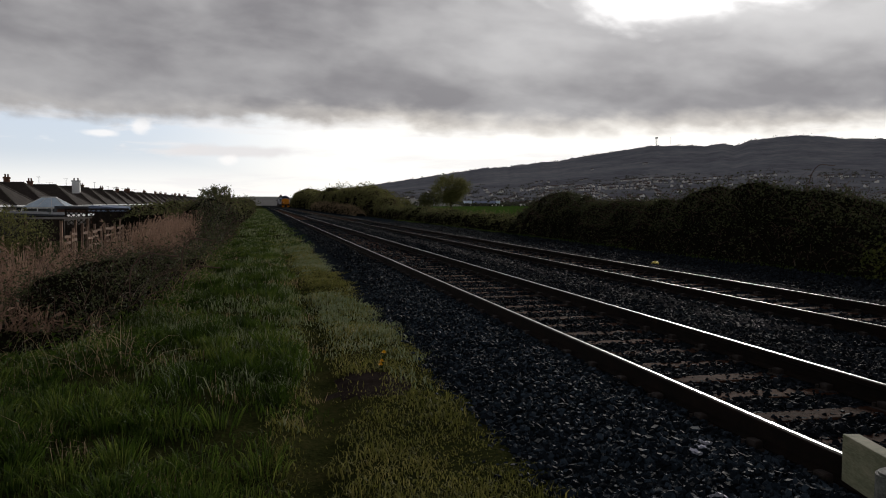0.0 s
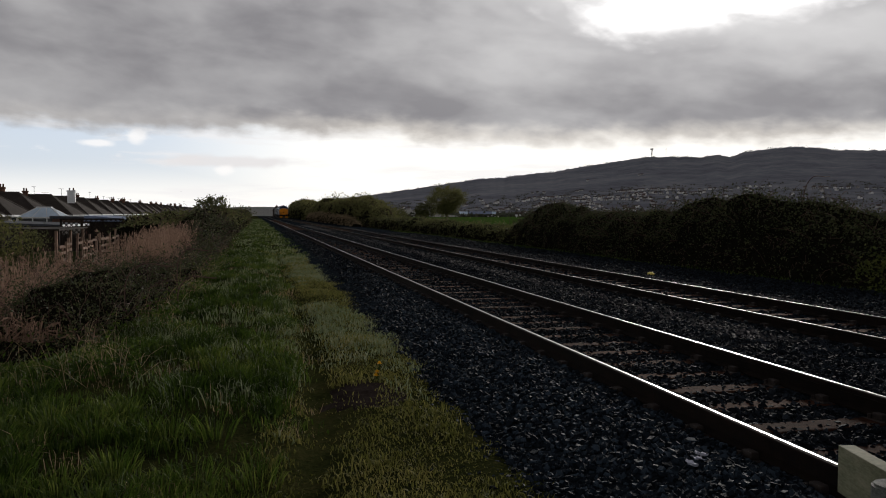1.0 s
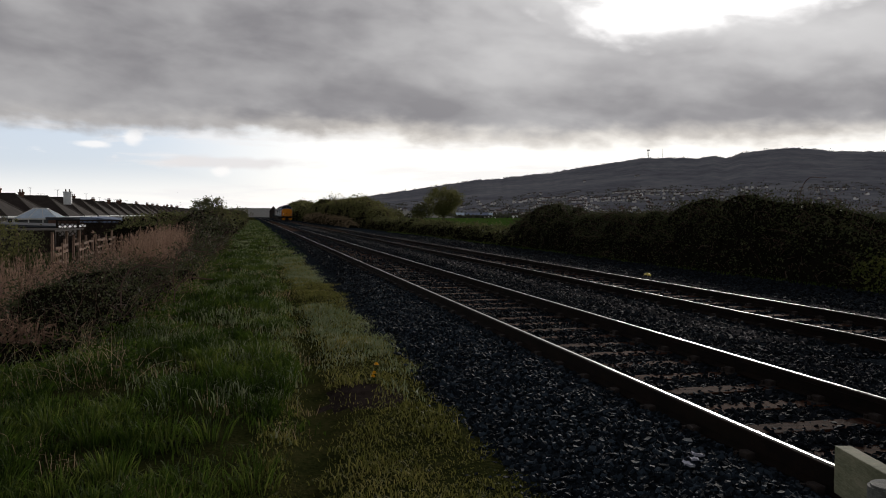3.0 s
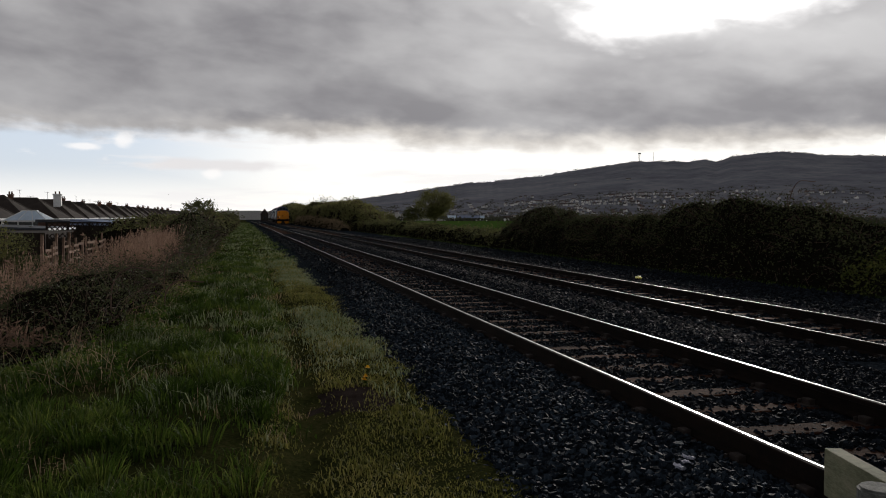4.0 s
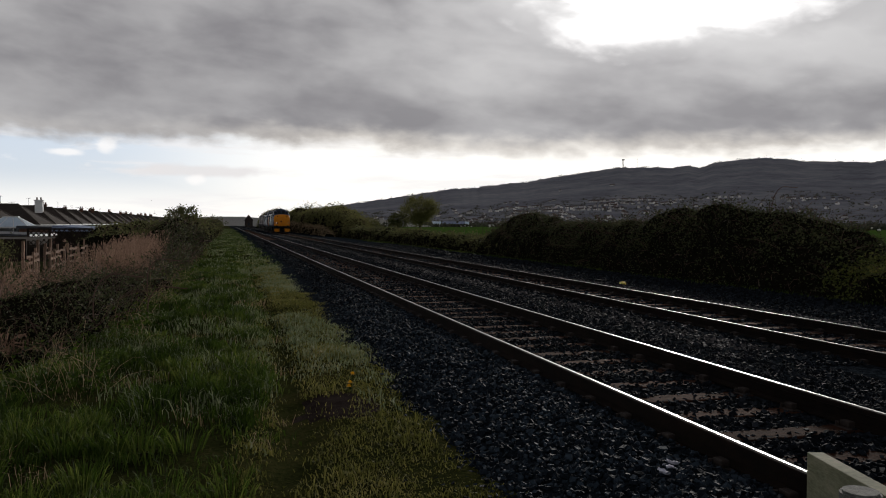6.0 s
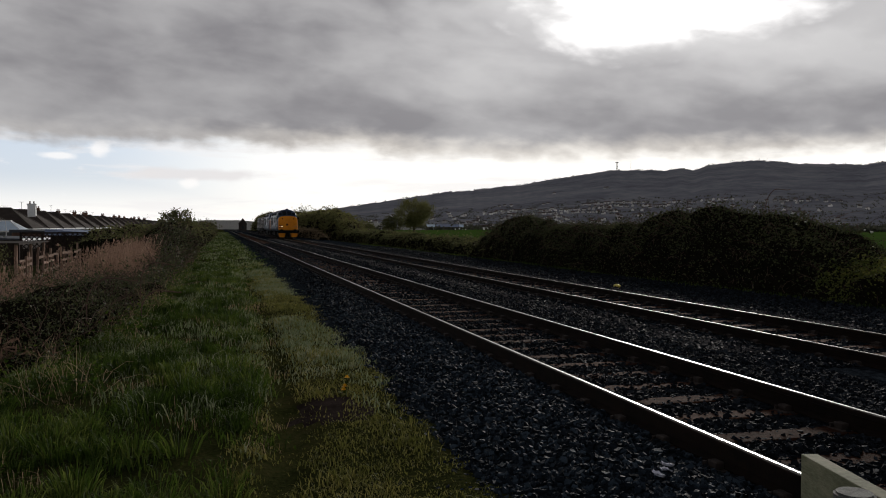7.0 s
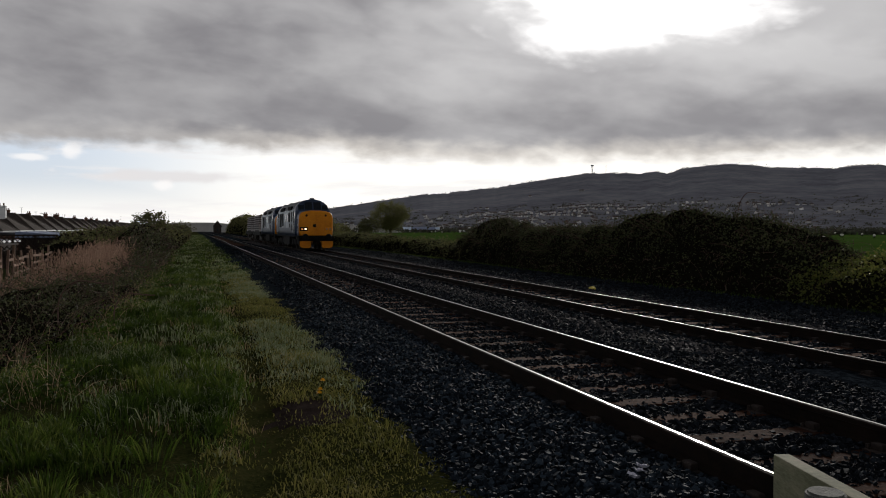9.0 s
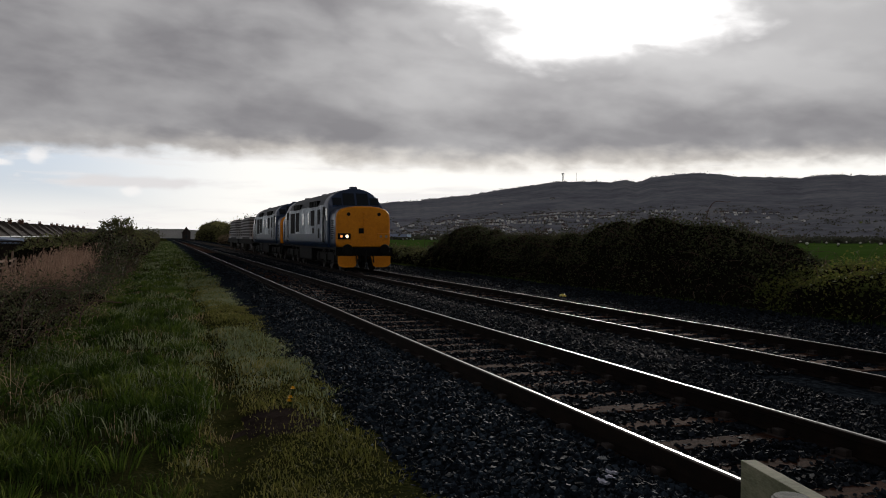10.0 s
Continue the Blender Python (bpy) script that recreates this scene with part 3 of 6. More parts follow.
def stones(name, mats, count, region, size, seed, label, sink=0.3):
    """Angular broken stones: squashed, skewed eight-cornered lumps."""
    rng = np.random.default_rng(seed)
    x, y = region(rng, count)
    n = len(x)
    corner = np.array([[a, b, c] for a in (-1, 1) for b in (-1, 1) for c in (-1, 1)], float)
    s = size(x, y) * rng.uniform(0.45, 1.35, n)
    shape = corner[None] * np.stack([rng.uniform(0.7, 1.2, n), rng.uniform(0.5, 0.9, n), rng.uniform(0.35, 0.75, n)], 1)[:, None]
    shape = shape * rng.uniform(0.45, 1.0, (n, 8, 3)) * s[:, None, None] * 0.5
    q = rng.normal(size=(n, 4)) * np.array([1.3, 0.5, 0.5, 1.3])
    q /= np.linalg.norm(q, axis=1, keepdims=True)
    w, a, b, c = q.T
    rot = np.stack([1 - 2 * (b * b + c * c), 2 * (a * b - c * w), 2 * (a * c + b * w), 2 * (a * b + c * w), 1 - 2 * (a * a + c * c),
                    2 * (b * c - a * w), 2 * (a * c - b * w), 2 * (b * c + a * w), 1 - 2 * (a * a + b * b)], 1).reshape(n, 3, 3)
    shape = np.einsum("nij,nkj->nki", rot, shape)
    z = bed(x, y) + s * rng.uniform(-sink, 0.55, n) * 0.5
    v = (shape + np.stack([x, y, z], 1)[:, None]).reshape(-1, 3)
    quads = np.array([(0, 1, 3, 2), (4, 6, 7, 5), (0, 4, 5, 1), (2, 3, 7, 6), (0, 2, 6, 4), (1, 5, 7, 3)])
    f = (np.arange(n)[:, None, None] * 8 + quads[None]).reshape(-1, 4)
    return tagged(raw(name, v, f, mats), label, "ballast stones", kind="stuff")


def shoulder_edge(y):
    """Where the grass gives way to ballast."""
    return np.interp(y, [2, 3.7, 4.8, 6.4, 9, 15, 30, 84, 400], [1.75, 1.62, 1.45, 1.55, 1.78, 2.0, 2.2, 2.4, 2.6])


def near_bed(rng, n):
    y = 2.6 + (rng.uniform(0, 1, n) ** 1.7) * 16
    x = rng.uniform(1.3, 6.6, n)
    ok = (x > shoulder_edge(y) + rng.normal(0, 0.12, n)) & (x - 1.2 < y * 1.6) & (np.abs(x - A_NEAR) > 0.1) & (np.abs(x - A_FAR) > 0.1)
    on = (np.abs((along(x, y) - along(3.87, 4.5) + TIE / 2) % TIE - TIE / 2) < 0.062) & (np.abs(x - 3.87) < 0.76)
    ok &= ~(on & (rng.uniform(0, 1, n) > 0.16))
    return x[ok], y[ok]


def shoulder_bed(rng, n):
    x, y = near_bed(rng, n)
    return x[x < A_NEAR], y[x < A_NEAR]


def track_bed(rng, n):
    x, y = near_bed(rng, n)
    return x[x > A_NEAR], y[x > A_NEAR]


def far_bed(rng, n):
    y = 7 + (rng.uniform(0, 1, n) ** 1.6) * 60
    x = rng.uniform(1.6, 14.6, n)
    ok = (x > shoulder_edge(y)) & ((y > 14) | (x > 5.5)) & (np.abs(x - B_NEAR) > 0.14) & (np.abs(x - B_FAR) > 0.14) & (np.abs(x - A_FAR) > 0.14) & (np.abs(x - A_NEAR) > 0.14)
    on = (np.abs((along(x, y) - along(8.24, 4.685) + TIE / 2) % TIE - TIE / 2) < 0.07) & (np.abs(x - 8.24) < 0.78)
    ok &= ~(on & (rng.uniform(0, 1, n) > 0.1))
    on = (np.abs((along(x, y) - along(3.87, 4.5) + TIE / 2) % TIE - TIE / 2) < 0.07) & (np.abs(x - 3.87) < 0.78)
    ok &= ~(on & (rng.uniform(0, 1, n) > 0.1))
    return x[ok], y[ok]


def strip_bed(rng, n):
    y = 8 + (rng.uniform(0, 1, n) ** 1.5) * 90
    x = rng.normal(6.45, 0.28, n)
    return x, y


def build_ballast():
    stones("ballast_stones", STONE, 78000, shoulder_bed, lambda x, y: 0.047 + 0 * x, 11, "dark blue-grey crushed stones on the shoulder beside the rails")
    stones("ballast_stones", STONE_GRIMY, 78000, track_bed, lambda x, y: 0.047 + 0 * x, 17, "grimy crushed stones between and beyond the near rails")
    stones("ballast_stones", STONE_GRIMY, 60000, far_bed, lambda x, y: 0.06 + y * 0.0009, 12, "dark crushed stones around the far track")
    stones("pale_ballast_stones", STONE_PALE, 9000, strip_bed, lambda x, y: 0.055 + y * 0.0006, 13, "paler grey stones heaped between the two tracks", 0.1)
    stones("pale_ballast_stones", STONE_PALE, 5200, lambda rng, n: (rng.normal(10.3, 0.22, n), 10 + rng.uniform(0, 1, n) ** 1.4 * 80),
           lambda x, y: 0.055 + y * 0.0006, 14, "paler grey stones along the outer shoulder", 0.1)
    stones("ballast_stones", STONE, 14000, lambda rng, n: (rng.uniform(1.7, 6.4, n), rng.uniform(-6, 2.8, n)), lambda x, y: 0.05 + 0 * x, 16,
           "dark crushed stones on the near shoulder")
    stones("loose_stones", STONE, 260, lambda rng, n: (shoulder_edge(yy := rng.uniform(3.2, 12, n)) - np.abs(rng.normal(0, 0.22, n)), yy),
           lambda x, y: 0.05 + 0 * x, 15, "stray ballast stones lying at the grass edge", 0.0)


build_ballast()

# ---- grass ----


def build_grass():
    rng = np.random.default_rng(21)

    def lay(name, mat, n, region, height, width, label, lean=0.5, bend=0.5, each=9, wide=0.05):
        """n blades in clumps that fan out from their middles."""
        cx, cy = region(n // each)
        ch = rng.uniform(0.55, 1.35, len(cx))
        k = np.repeat(np.arange(len(cx)), each)
        ox, oy = rng.normal(0, 1, (2, len(k))) * (wide * (1 + cy[k] * 0.05))
        x, y = cx[k] + ox, cy[k] + oy
        p = np.stack([x, y, land(x, y) - 0.01], 1)
        v, f = blades(p, height(x, y) * ch[k], width(x, y), rng, lean, bend)
        return tagged(raw(name, v, f, mat), label, "grass", kind="stuff")

    def spread(n, x0, x1, y0, y1, power):
        y = y0 + rng.uniform(0, 1, n) ** power * (y1 - y0)
        return rng.uniform(x0, x1, n), y

    def path_x(y):
        return np.interp(y, [3, 4.2, 6.2, 10.7, 19.6, 53], [0.15, 0.25, 0.55, 0.7, 0.78, 0.85])

    def lush(n):
        x, y = spread(n, -6, 1.2, 2.6, 30, 1.9)
        ok = (x > -0.95 * y + 0.2) & (x < path_x(y) - 0.16 + 0.2 * wobble(x * 3, y * 3)) & (x > -3.6 - 0.02 * y)
        ok &= wobble(x * 1.8, y * 1.8, 4.0) + rng.uniform(-0.9, 0.9, n) > -0.55
        return x[ok], y[ok]

    def verge(n):
        x, y = spread(n, 0, 2.5, 2.6, 34, 1.9)
        d = np.abs(x - path_x(y))
        ok = (x > path_x(y) - 0.35) & (x < shoulder_edge(y) + rng.normal(0, 0.1, n)) & (d + rng.uniform(0, 0.22, n) > 0.27)
        ok &= np.hypot((x - 0.95) / 0.36, (y - 6.7) / 0.52) + rng.uniform(0, 0.5, n) > 1.05
        return x[ok], y[ok]

    def tuft_h(x, y):
        return np.maximum(0.05, 0.125 + 0.085 * wobble(x * 1.8, y * 1.8, 4.0) + 0.05 * wobble(x * 5, y * 5, 6.0))

    grow = lambda x, y: 0.0065 + 0.0006 * y
    lay("grass", GRASS, 125000, lush, tuft_h, grow, "lush uneven dark green grass beside the trodden path", 0.65, 0.8)
    lay("short_grass", GRASS_SHORT, 110000, verge, lambda x, y: 0.05 + 0.03 * wobble(x * 3, y * 3, 2.0), grow, "short mossy yellow-green grass at the ballast edge", 0.9, 0.6)

    def tussocks(n, mat, tall, label):
        """Rank tufts whose long blades arch outwards from one root."""
        cx, cy = lush(n * 3)
        keep = wobble(cx * 1.8, cy * 1.8, 4.0) + rng.uniform(-0.6, 0.6, len(cx)) > 0.1
        cx, cy = cx[keep][:n], cy[keep][:n]
        each = 70
        k = np.repeat(np.arange(len(cx)), each)
        big = rng.uniform(0.55, 1.25, len(cx))[k]
        a = rng.uniform(0, math.tau, len(k))
        r = np.sqrt(rng.uniform(0, 1, len(k))) * 0.13 * big
        x, y = cx[k] + r * np.cos(a), cy[k] + r * np.sin(a)
        base = np.stack([x, y, land(x, y) - 0.01], 1)
        h = tall * big * rng.uniform(0.6, 1.15, len(k))
        out = (0.25 + 3.2 * r) * rng.uniform(0.5, 1.2, len(k))
        tip = base + np.stack([np.cos(a) * out * h, np.sin(a) * out * h, h], 1)
        v, f = wisps(base, tip, 0.0055 + 0.0005 * y, rng, 0.035)
        tagged(raw("tussock_grass", v, f, mat), label, "grass", kind="stuff")

    tussocks(900, GRASS, 0.15, "rank green grass tussocks arching over one another")

    def behind(n):
        x, y = rng.uniform(-5, 1.6, n), rng.uniform(-6, 2.8, n)
        return x, y
    lay("grass", GRASS, 24000, behind, lambda x, y: 0.1 + 0.04 * wobble(x, y), lambda x, y: 0.009 + 0 * x, "uneven green grass by the timber barrier", 0.7, 0.8)

    def pale(n):
        x, y = verge(n)
        ok = (wobble(x * 1.2, y * 0.7, 7.0) + rng.uniform(-0.3, 0.3, len(x)) > 0.0) & (y > 5.5)
        return x[ok], y[ok]
    lay("dewy_grass", GRASS_PALE, 65000, pale, lambda x, y: 0.08 + 0.03 * wobble(x * 3, y * 3, 2.0), grow, "pale dewy grass tufts along the path, highlights put into their colour", 0.7, 0.7)

    def silvery(n):
        x, y = lush(n)
        ok = (y > 6.5) & (wobble(x * 1.4, y * 0.9, 3.0) + rng.uniform(-0.7, 0.7, len(x)) + 0.02 * (y - 6.5) > 0.25)
        return x[ok], y[ok]
    lay("dewy_grass", GRASS_PALE, 90000, silvery, lambda x, y: 0.13 + 0.05 * wobble(x * 3, y * 3, 2.0), grow, "pale dewy tips among the lush grass, highlights put into their colour", 0.7, 0.8, 6)

    def tan(n):
        x, y = spread(n, -5, 1.0, 2.8, 26, 1.7)
        ok = (x > -0.95 * y) & (x < path_x(y)) & (wobble(x * 2.6, y * 2.6, 9.0) > 0.36)
        return x[ok], y[ok]
    lay("dry_grass", STRAW, 22000, tan, lambda x, y: 0.15 + 0.05 * wobble(x, y), lambda x, y: 0.0035 + 0.0003 * y, "dead straw-coloured grass among the green", 0.8, 1.2)

    def far(n):
        x, y = spread(n, -4, 2.6, 28, 210, 1.6)
        ok = (x < shoulder_edge(y)) & (x > np.where(y < 40, -2.6, -1.3))
        return x[ok], y[ok]
    lay("far_grass", GRASS, 26000, far, lambda x, y: 0.14 + 0.02 * wobble(x, y), lambda x, y: 0.012 + y * 0.0005, "long grass running on beside the track", 0.6, 0.7)
    lay("far_grass", GRASS_PALE, 12000, far,
        lambda x, y: 0.13 + 0.02 * wobble(x, y), lambda x, y: 0.012 + y * 0.0005, "pale grass running on beside the track", 0.6, 0.7)


build_grass()


def build_far_verge():
    rng = np.random.default_rng(29)
    n = 8000
    y = 8 + rng.uniform(0, 1, n) ** 1.3 * 70
    x = 15.0 + rng.normal(0, 0.4, n) + 0.25 * wobble(y * 0.5, y * 0.2)
    p = np.stack([x, y, np.maximum(land(x, y), bed(np.minimum(x, 15.3), y) - 0.02)], 1)
    v, f = blades(p, 0.14 + 0.06 * wobble(x, y), 0.01 + 0.0005 * y, rng, 0.6, 0.7)
    tagged(raw("verge_grass", v, f, GRASS), "rough grass between the ballast and the bramble bank", "grass", kind="stuff")


build_far_verge()

# ---- hedges and thickets ----


def loft_mound(rows, rng, bumps=0.14):
    """rows: (x, y, ground, height, half width) along a spine that runs with the line."""
    v, m = [], 11
    for i, (x, y, g, h, w) in enumerate(rows):
        for j in range(m):
            t = math.pi * j / (m - 1)
            k = 1 + bumps * noise.noise((x * 0.9 + math.cos(t) * 1.3, y * 0.8, math.sin(t) * 1.7)) * 2
            v.append((x + w * math.cos(t) * (abs(math.cos(t)) ** -0.25 if abs(math.cos(t)) > 0.05 else 1) * 0.95 * k, y, g + h * (math.sin(t) ** 0.7 if t not in (0, math.pi) else 0) * k))
    f = [(i * m + j, i * m + j + 1, (i + 1) * m + j + 1, (i + 1) * m + j) for i in range(len(rows) - 1) for j in range(m - 1)]
    f += [tuple(range(m))[::-1], tuple((len(rows) - 1) * m + j for j in range(m))]
    return np.array(v), f, m


def on_mound(v, m, n, rng):
    r = len(v) // m
    i, j = rng.integers(0, r - 1, n), rng.integers(0, m - 1, n)
    a, b = rng.uniform(0, 1, (2, n, 1))
    p = (v[i * m + j] * (1 - a) + v[(i + 1) * m + j] * a) * (1 - b) + (v[i * m + j + 1] * (1 - a) + v[(i + 1) * m + j + 1] * a) * b
    e1 = v[(i + 1) * m + j] - v[i * m + j]
    e2 = v[i * m + j + 1] - v[i * m + j]
    return p, unit(np.cross(e2, e1))


def hedge(name, rows, leaves, size, leaf_mat, label, seed, stems=300, tufts=0.25, category="hedge", stem_mat=None, stem_len=1.0, bumps=0.18):
    rng = np.random.default_rng(seed)
    ob = thing(name, label=label, category=category)
    # added solid mound under the leaves, its dark colour in place of inner shade
    v, f, m = loft_mound(rows, rng, bumps)
    tagged(raw("thicket_core", v, f, THICKET_SHADE, ob), kind="stuff")
    p, nrm = on_mound(v, m, leaves, rng)
    nrm = np.where((nrm[:, 2:3] < -0.2), -nrm, nrm)
    clump = np.abs(wobble(p[:, 0] * 2.2, p[:, 1] * 2.2 + p[:, 2] * 1.7, seed))
    p = p + nrm * (rng.exponential(tufts * 0.45, leaves) * (0.3 + clump) - 0.03)[:, None] + rng.normal(0, size * 0.4, (leaves, 3))
    lv, lf = leaf_cloud(p, size, rng)
    tagged(raw("foliage", lv, lf, leaf_mat, ob), kind="stuff")
    if stems:
        p, nrm = on_mound(v, m, stems, rng)
        nrm = np.where((nrm[:, 2:3] < -0.2), -nrm, nrm)
        tip = p + nrm * rng.uniform(0.05, 0.35, (stems, 1)) * stem_len + rng.normal(0, 0.45, (stems, 3)) * np.array([0.7, 1, 0.45]) * stem_len
        sv, sf = wisps(p - nrm * 0.1, tip, np.full(stems, size * 0.16), rng, 0.12 * stem_len)
        tagged(raw("stem_tangle", sv, sf, stem_mat or THORN, ob), kind="stuff")
    return ob


def spine(y0, y1, step, x, g, h, w, seed=0):
    rows = []
    for y in np.arange(y0, y1 + 0.01, step):
        e = 1 + 0.12 * noise.noise((y * 0.6, seed, 0.3)) + 0.08 * noise.noise((y * 1.9, seed, 4.3))
        rows.append((x(y), y, g(y), h(y) * e, w(y) * e))
    return rows


def set_back(rows, k, slim=1.0):
    """A hedge moved straight away from the trackside."""
    return [(x * k, y * k, g, h, w * slim) for x, y, g, h, w in rows]


def build_hedges():
    tab = lambda t: (lambda y: float(curve_at(t, y)))
    flat = lambda c: (lambda y: c)
    crest = [(12.6, 0.3), (13.4, 0.8), (14.1, 1.25), (14.9, 1.75), (16.9, 2.2), (19, 2.32), (21.2, 2.25), (23.0, 1.92), (26, 1.74), (29, 1.82), (32, 2.08), (35.3, 2.3), (37.5, 2.1), (39.3, 1.4), (40.5, 0.6)]
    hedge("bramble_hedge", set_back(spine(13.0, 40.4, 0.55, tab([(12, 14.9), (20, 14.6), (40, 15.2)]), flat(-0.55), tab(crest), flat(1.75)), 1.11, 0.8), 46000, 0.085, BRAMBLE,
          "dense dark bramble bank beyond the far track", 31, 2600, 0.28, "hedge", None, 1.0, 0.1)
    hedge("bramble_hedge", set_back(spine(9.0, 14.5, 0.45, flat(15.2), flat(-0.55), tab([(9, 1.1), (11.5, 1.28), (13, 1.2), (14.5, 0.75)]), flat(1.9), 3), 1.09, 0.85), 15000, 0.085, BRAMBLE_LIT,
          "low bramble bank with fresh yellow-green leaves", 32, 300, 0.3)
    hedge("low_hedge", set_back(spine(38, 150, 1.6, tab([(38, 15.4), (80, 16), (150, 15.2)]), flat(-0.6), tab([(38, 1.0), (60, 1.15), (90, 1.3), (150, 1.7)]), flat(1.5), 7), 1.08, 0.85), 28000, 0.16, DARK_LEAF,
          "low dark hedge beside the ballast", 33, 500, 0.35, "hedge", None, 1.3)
    hedge("reed_bed", spine(104, 190, 2.2, tab([(104, 14.0), (190, 13.6)]), flat(-0.6), tab([(104, 0.4), (112, 1.2), (130, 1.5), (160, 1.9), (190, 1.6)]), flat(0.7), 8), 9000, 0.2, STRAW,
          "pale dead reeds against the hedge", 34, 1200, 0.3, "reeds", STRAW, 1.2)
    # tall shrubs further down the line
    hedge("tall_shrubs", spine(100, 196, 2.4, tab([(100, 18), (196, 17)]), flat(-0.6), tab([(100, 1.2), (106, 2.8), (114, 3.7), (124, 4.3), (140, 4.4), (165, 4.6), (185, 4.6), (196, 3.6)]), tab([(100, 2), (160, 3)]), 9), 30000, 0.28, SPRING_LEAF,
          "tall olive willow shrubs along the railway", 35, 900, 0.5, "shrubs", None, 2.0, 0.12)
    hedge("tall_shrubs", spine(205, 345, 5, flat(16.8), flat(-0.6), tab([(205, 1.5), (214, 4.2), (232, 5.6), (262, 6.0), (300, 5.8), (330, 4.6), (345, 2.5)]), flat(3.2), 10), 12000, 0.42, SPRING_LEAF,
          "rounded green shrubs along the railway", 36, 300, 0.6, "shrubs", None, 2.0, 0.12)
    # side of the houses
    hedge("bramble_thicket", spine(10.4, 20, 0.5, tab([(8.6, -3.1), (11, -2.9), (15, -2.7), (20, -2.4)]), tab([(8.6, -0.6), (20, -0.5)]), tab([(10.4, 0.06), (11.0, 0.25), (12.0, 0.48), (13, 0.56), (17, 0.62), (20, 0.55)]), tab([(8.6, 0.7), (12, 1.1), (20, 0.9)]), 11), 17000, 0.045, BRAMBLE,
          "tangled half-leafless bramble thicket at the foot of the reeds", 37, 1000, 0.5, "thicket", None, 1.2, 0.3)
    hedge("path_hedge", spine(21, 54, 0.9, tab([(21, -1.9), (36, -2.0), (44, -2.5), (54, -3.2)]), flat(-0.5), tab([(21, 0.1), (24, 0.3), (30, 0.45), (36, 0.65), (40, 0.9), (45, 1.35), (50, 1.8), (54, 1.95)]), tab([(21, 0.5), (36, 0.85), (54, 1.5)]), 12), 24000, 0.09, BRAMBLE,
          "dark hedge of bramble and scrub beside the path", 38, 1500, 0.3, "hedge", None, 1.1)
    hedge("path_hedge", spine(50, 190, 2.2, tab([(50, -3.3), (90, -2.6), (190, -2.4)]), flat(-0.5), tab([(50, 1.8), (62, 2.0), (90, 1.8), (190, 2.2)]), flat(1.7), 13), 20000, 0.2, DARK_LEAF,
          "dark hedge running on beside the path", 39, 700, 0.35, "hedge", None, 1.5)
    hedge("garden_hedge", spine(52, 90, 1.6, tab([(52, -7.4), (90, -7)]), flat(-1.1), tab([(52, 1.6), (60, 2.1), (90, 2.4)]), flat(1.6), 14), 9000, 0.2, DARK_LEAF,
          "dark shrubs at the garden ends", 40, 300, 0.4, "hedge", None, 1.4)


build_hedges()


def build_reeds():
    rng = np.random.default_rng(51)

    def clump(name, n, x0, x1, y0, y1, h, label, w=0.011, slant=9.0, inner=0.0):
        x = rng.uniform(x0, x1, n) + 0.3 * rng.normal(size=n)
        y = y0 + rng.uniform(0, 1, n) ** 1.5 * (y1 - y0)
        ok = (wobble(x * 0.9, y * 0.6, 2.0) + rng.uniform(-0.8, 0.8, n) > -0.35) & (x > -(slant + rng.exponential(0.02, n)) * y) & (x < -inner * y)
        x, y = x[ok], y[ok]
        p = np.stack([x, y, land(x, y)], 1)
        k = h * rng.uniform(0.5, 1.15, len(x)) * np.clip((-x - 1.7) / 1.6, 0.3, 1.0) * (1 + 0.25 * wobble(x * 1.3, y * 0.8, 8.0))
        tip = p + np.stack([rng.normal(0.05, 0.16, len(x)) * k, rng.normal(0, 0.16, len(x)) * k, k], 1)
        ob = thing(name, label=label, category="reeds")
        v, f = wisps(p, tip, w + 0.0003 * y, rng, 0.0)
        tagged(raw("stalk_mass", v, f, REED, ob), kind="stuff")
        q = tip[rng.uniform(0, 1, len(tip)) < 0.4]
        v, f = leaf_cloud(q - np.array([[0, 0, 0.06]]), 0.14, rng, -0.5, 0.3)
        tagged(raw("seed_fluff", v, f, REED, ob), kind="stuff")
        # dead leaves on the stalks
        k = rng.uniform(0.2, 0.9, (len(p), 1))
        v, f = leaf_cloud(p + (tip - p) * k, 0.24, rng, -0.6, 0.1)
        tagged(raw("dead_foliage", v, f, REED, ob), kind="stuff")
    clump("reed_bed", 3200, -7.6, -3.5, 14, 32, 0.72, "dead tan reeds and tall grass below the embankment")
    clump("reed_bed", 1900, -9.0, -3.5, 16, 32, 1.25, "tall dead reeds at the garden corner", 0.011, 9.0, 0.222)
    clump("reed_bed", 7000, -6.4, -2.3, 25, 50, 1.35, "thick dead pinkish-tan reeds before the garden fence", 0.011, 0.135)
    clump("reed_bed", 900, -4.2, -2.4, 11, 16, 0.6, "thin dead grass stalks at the thicket edge", 0.007)


build_reeds()


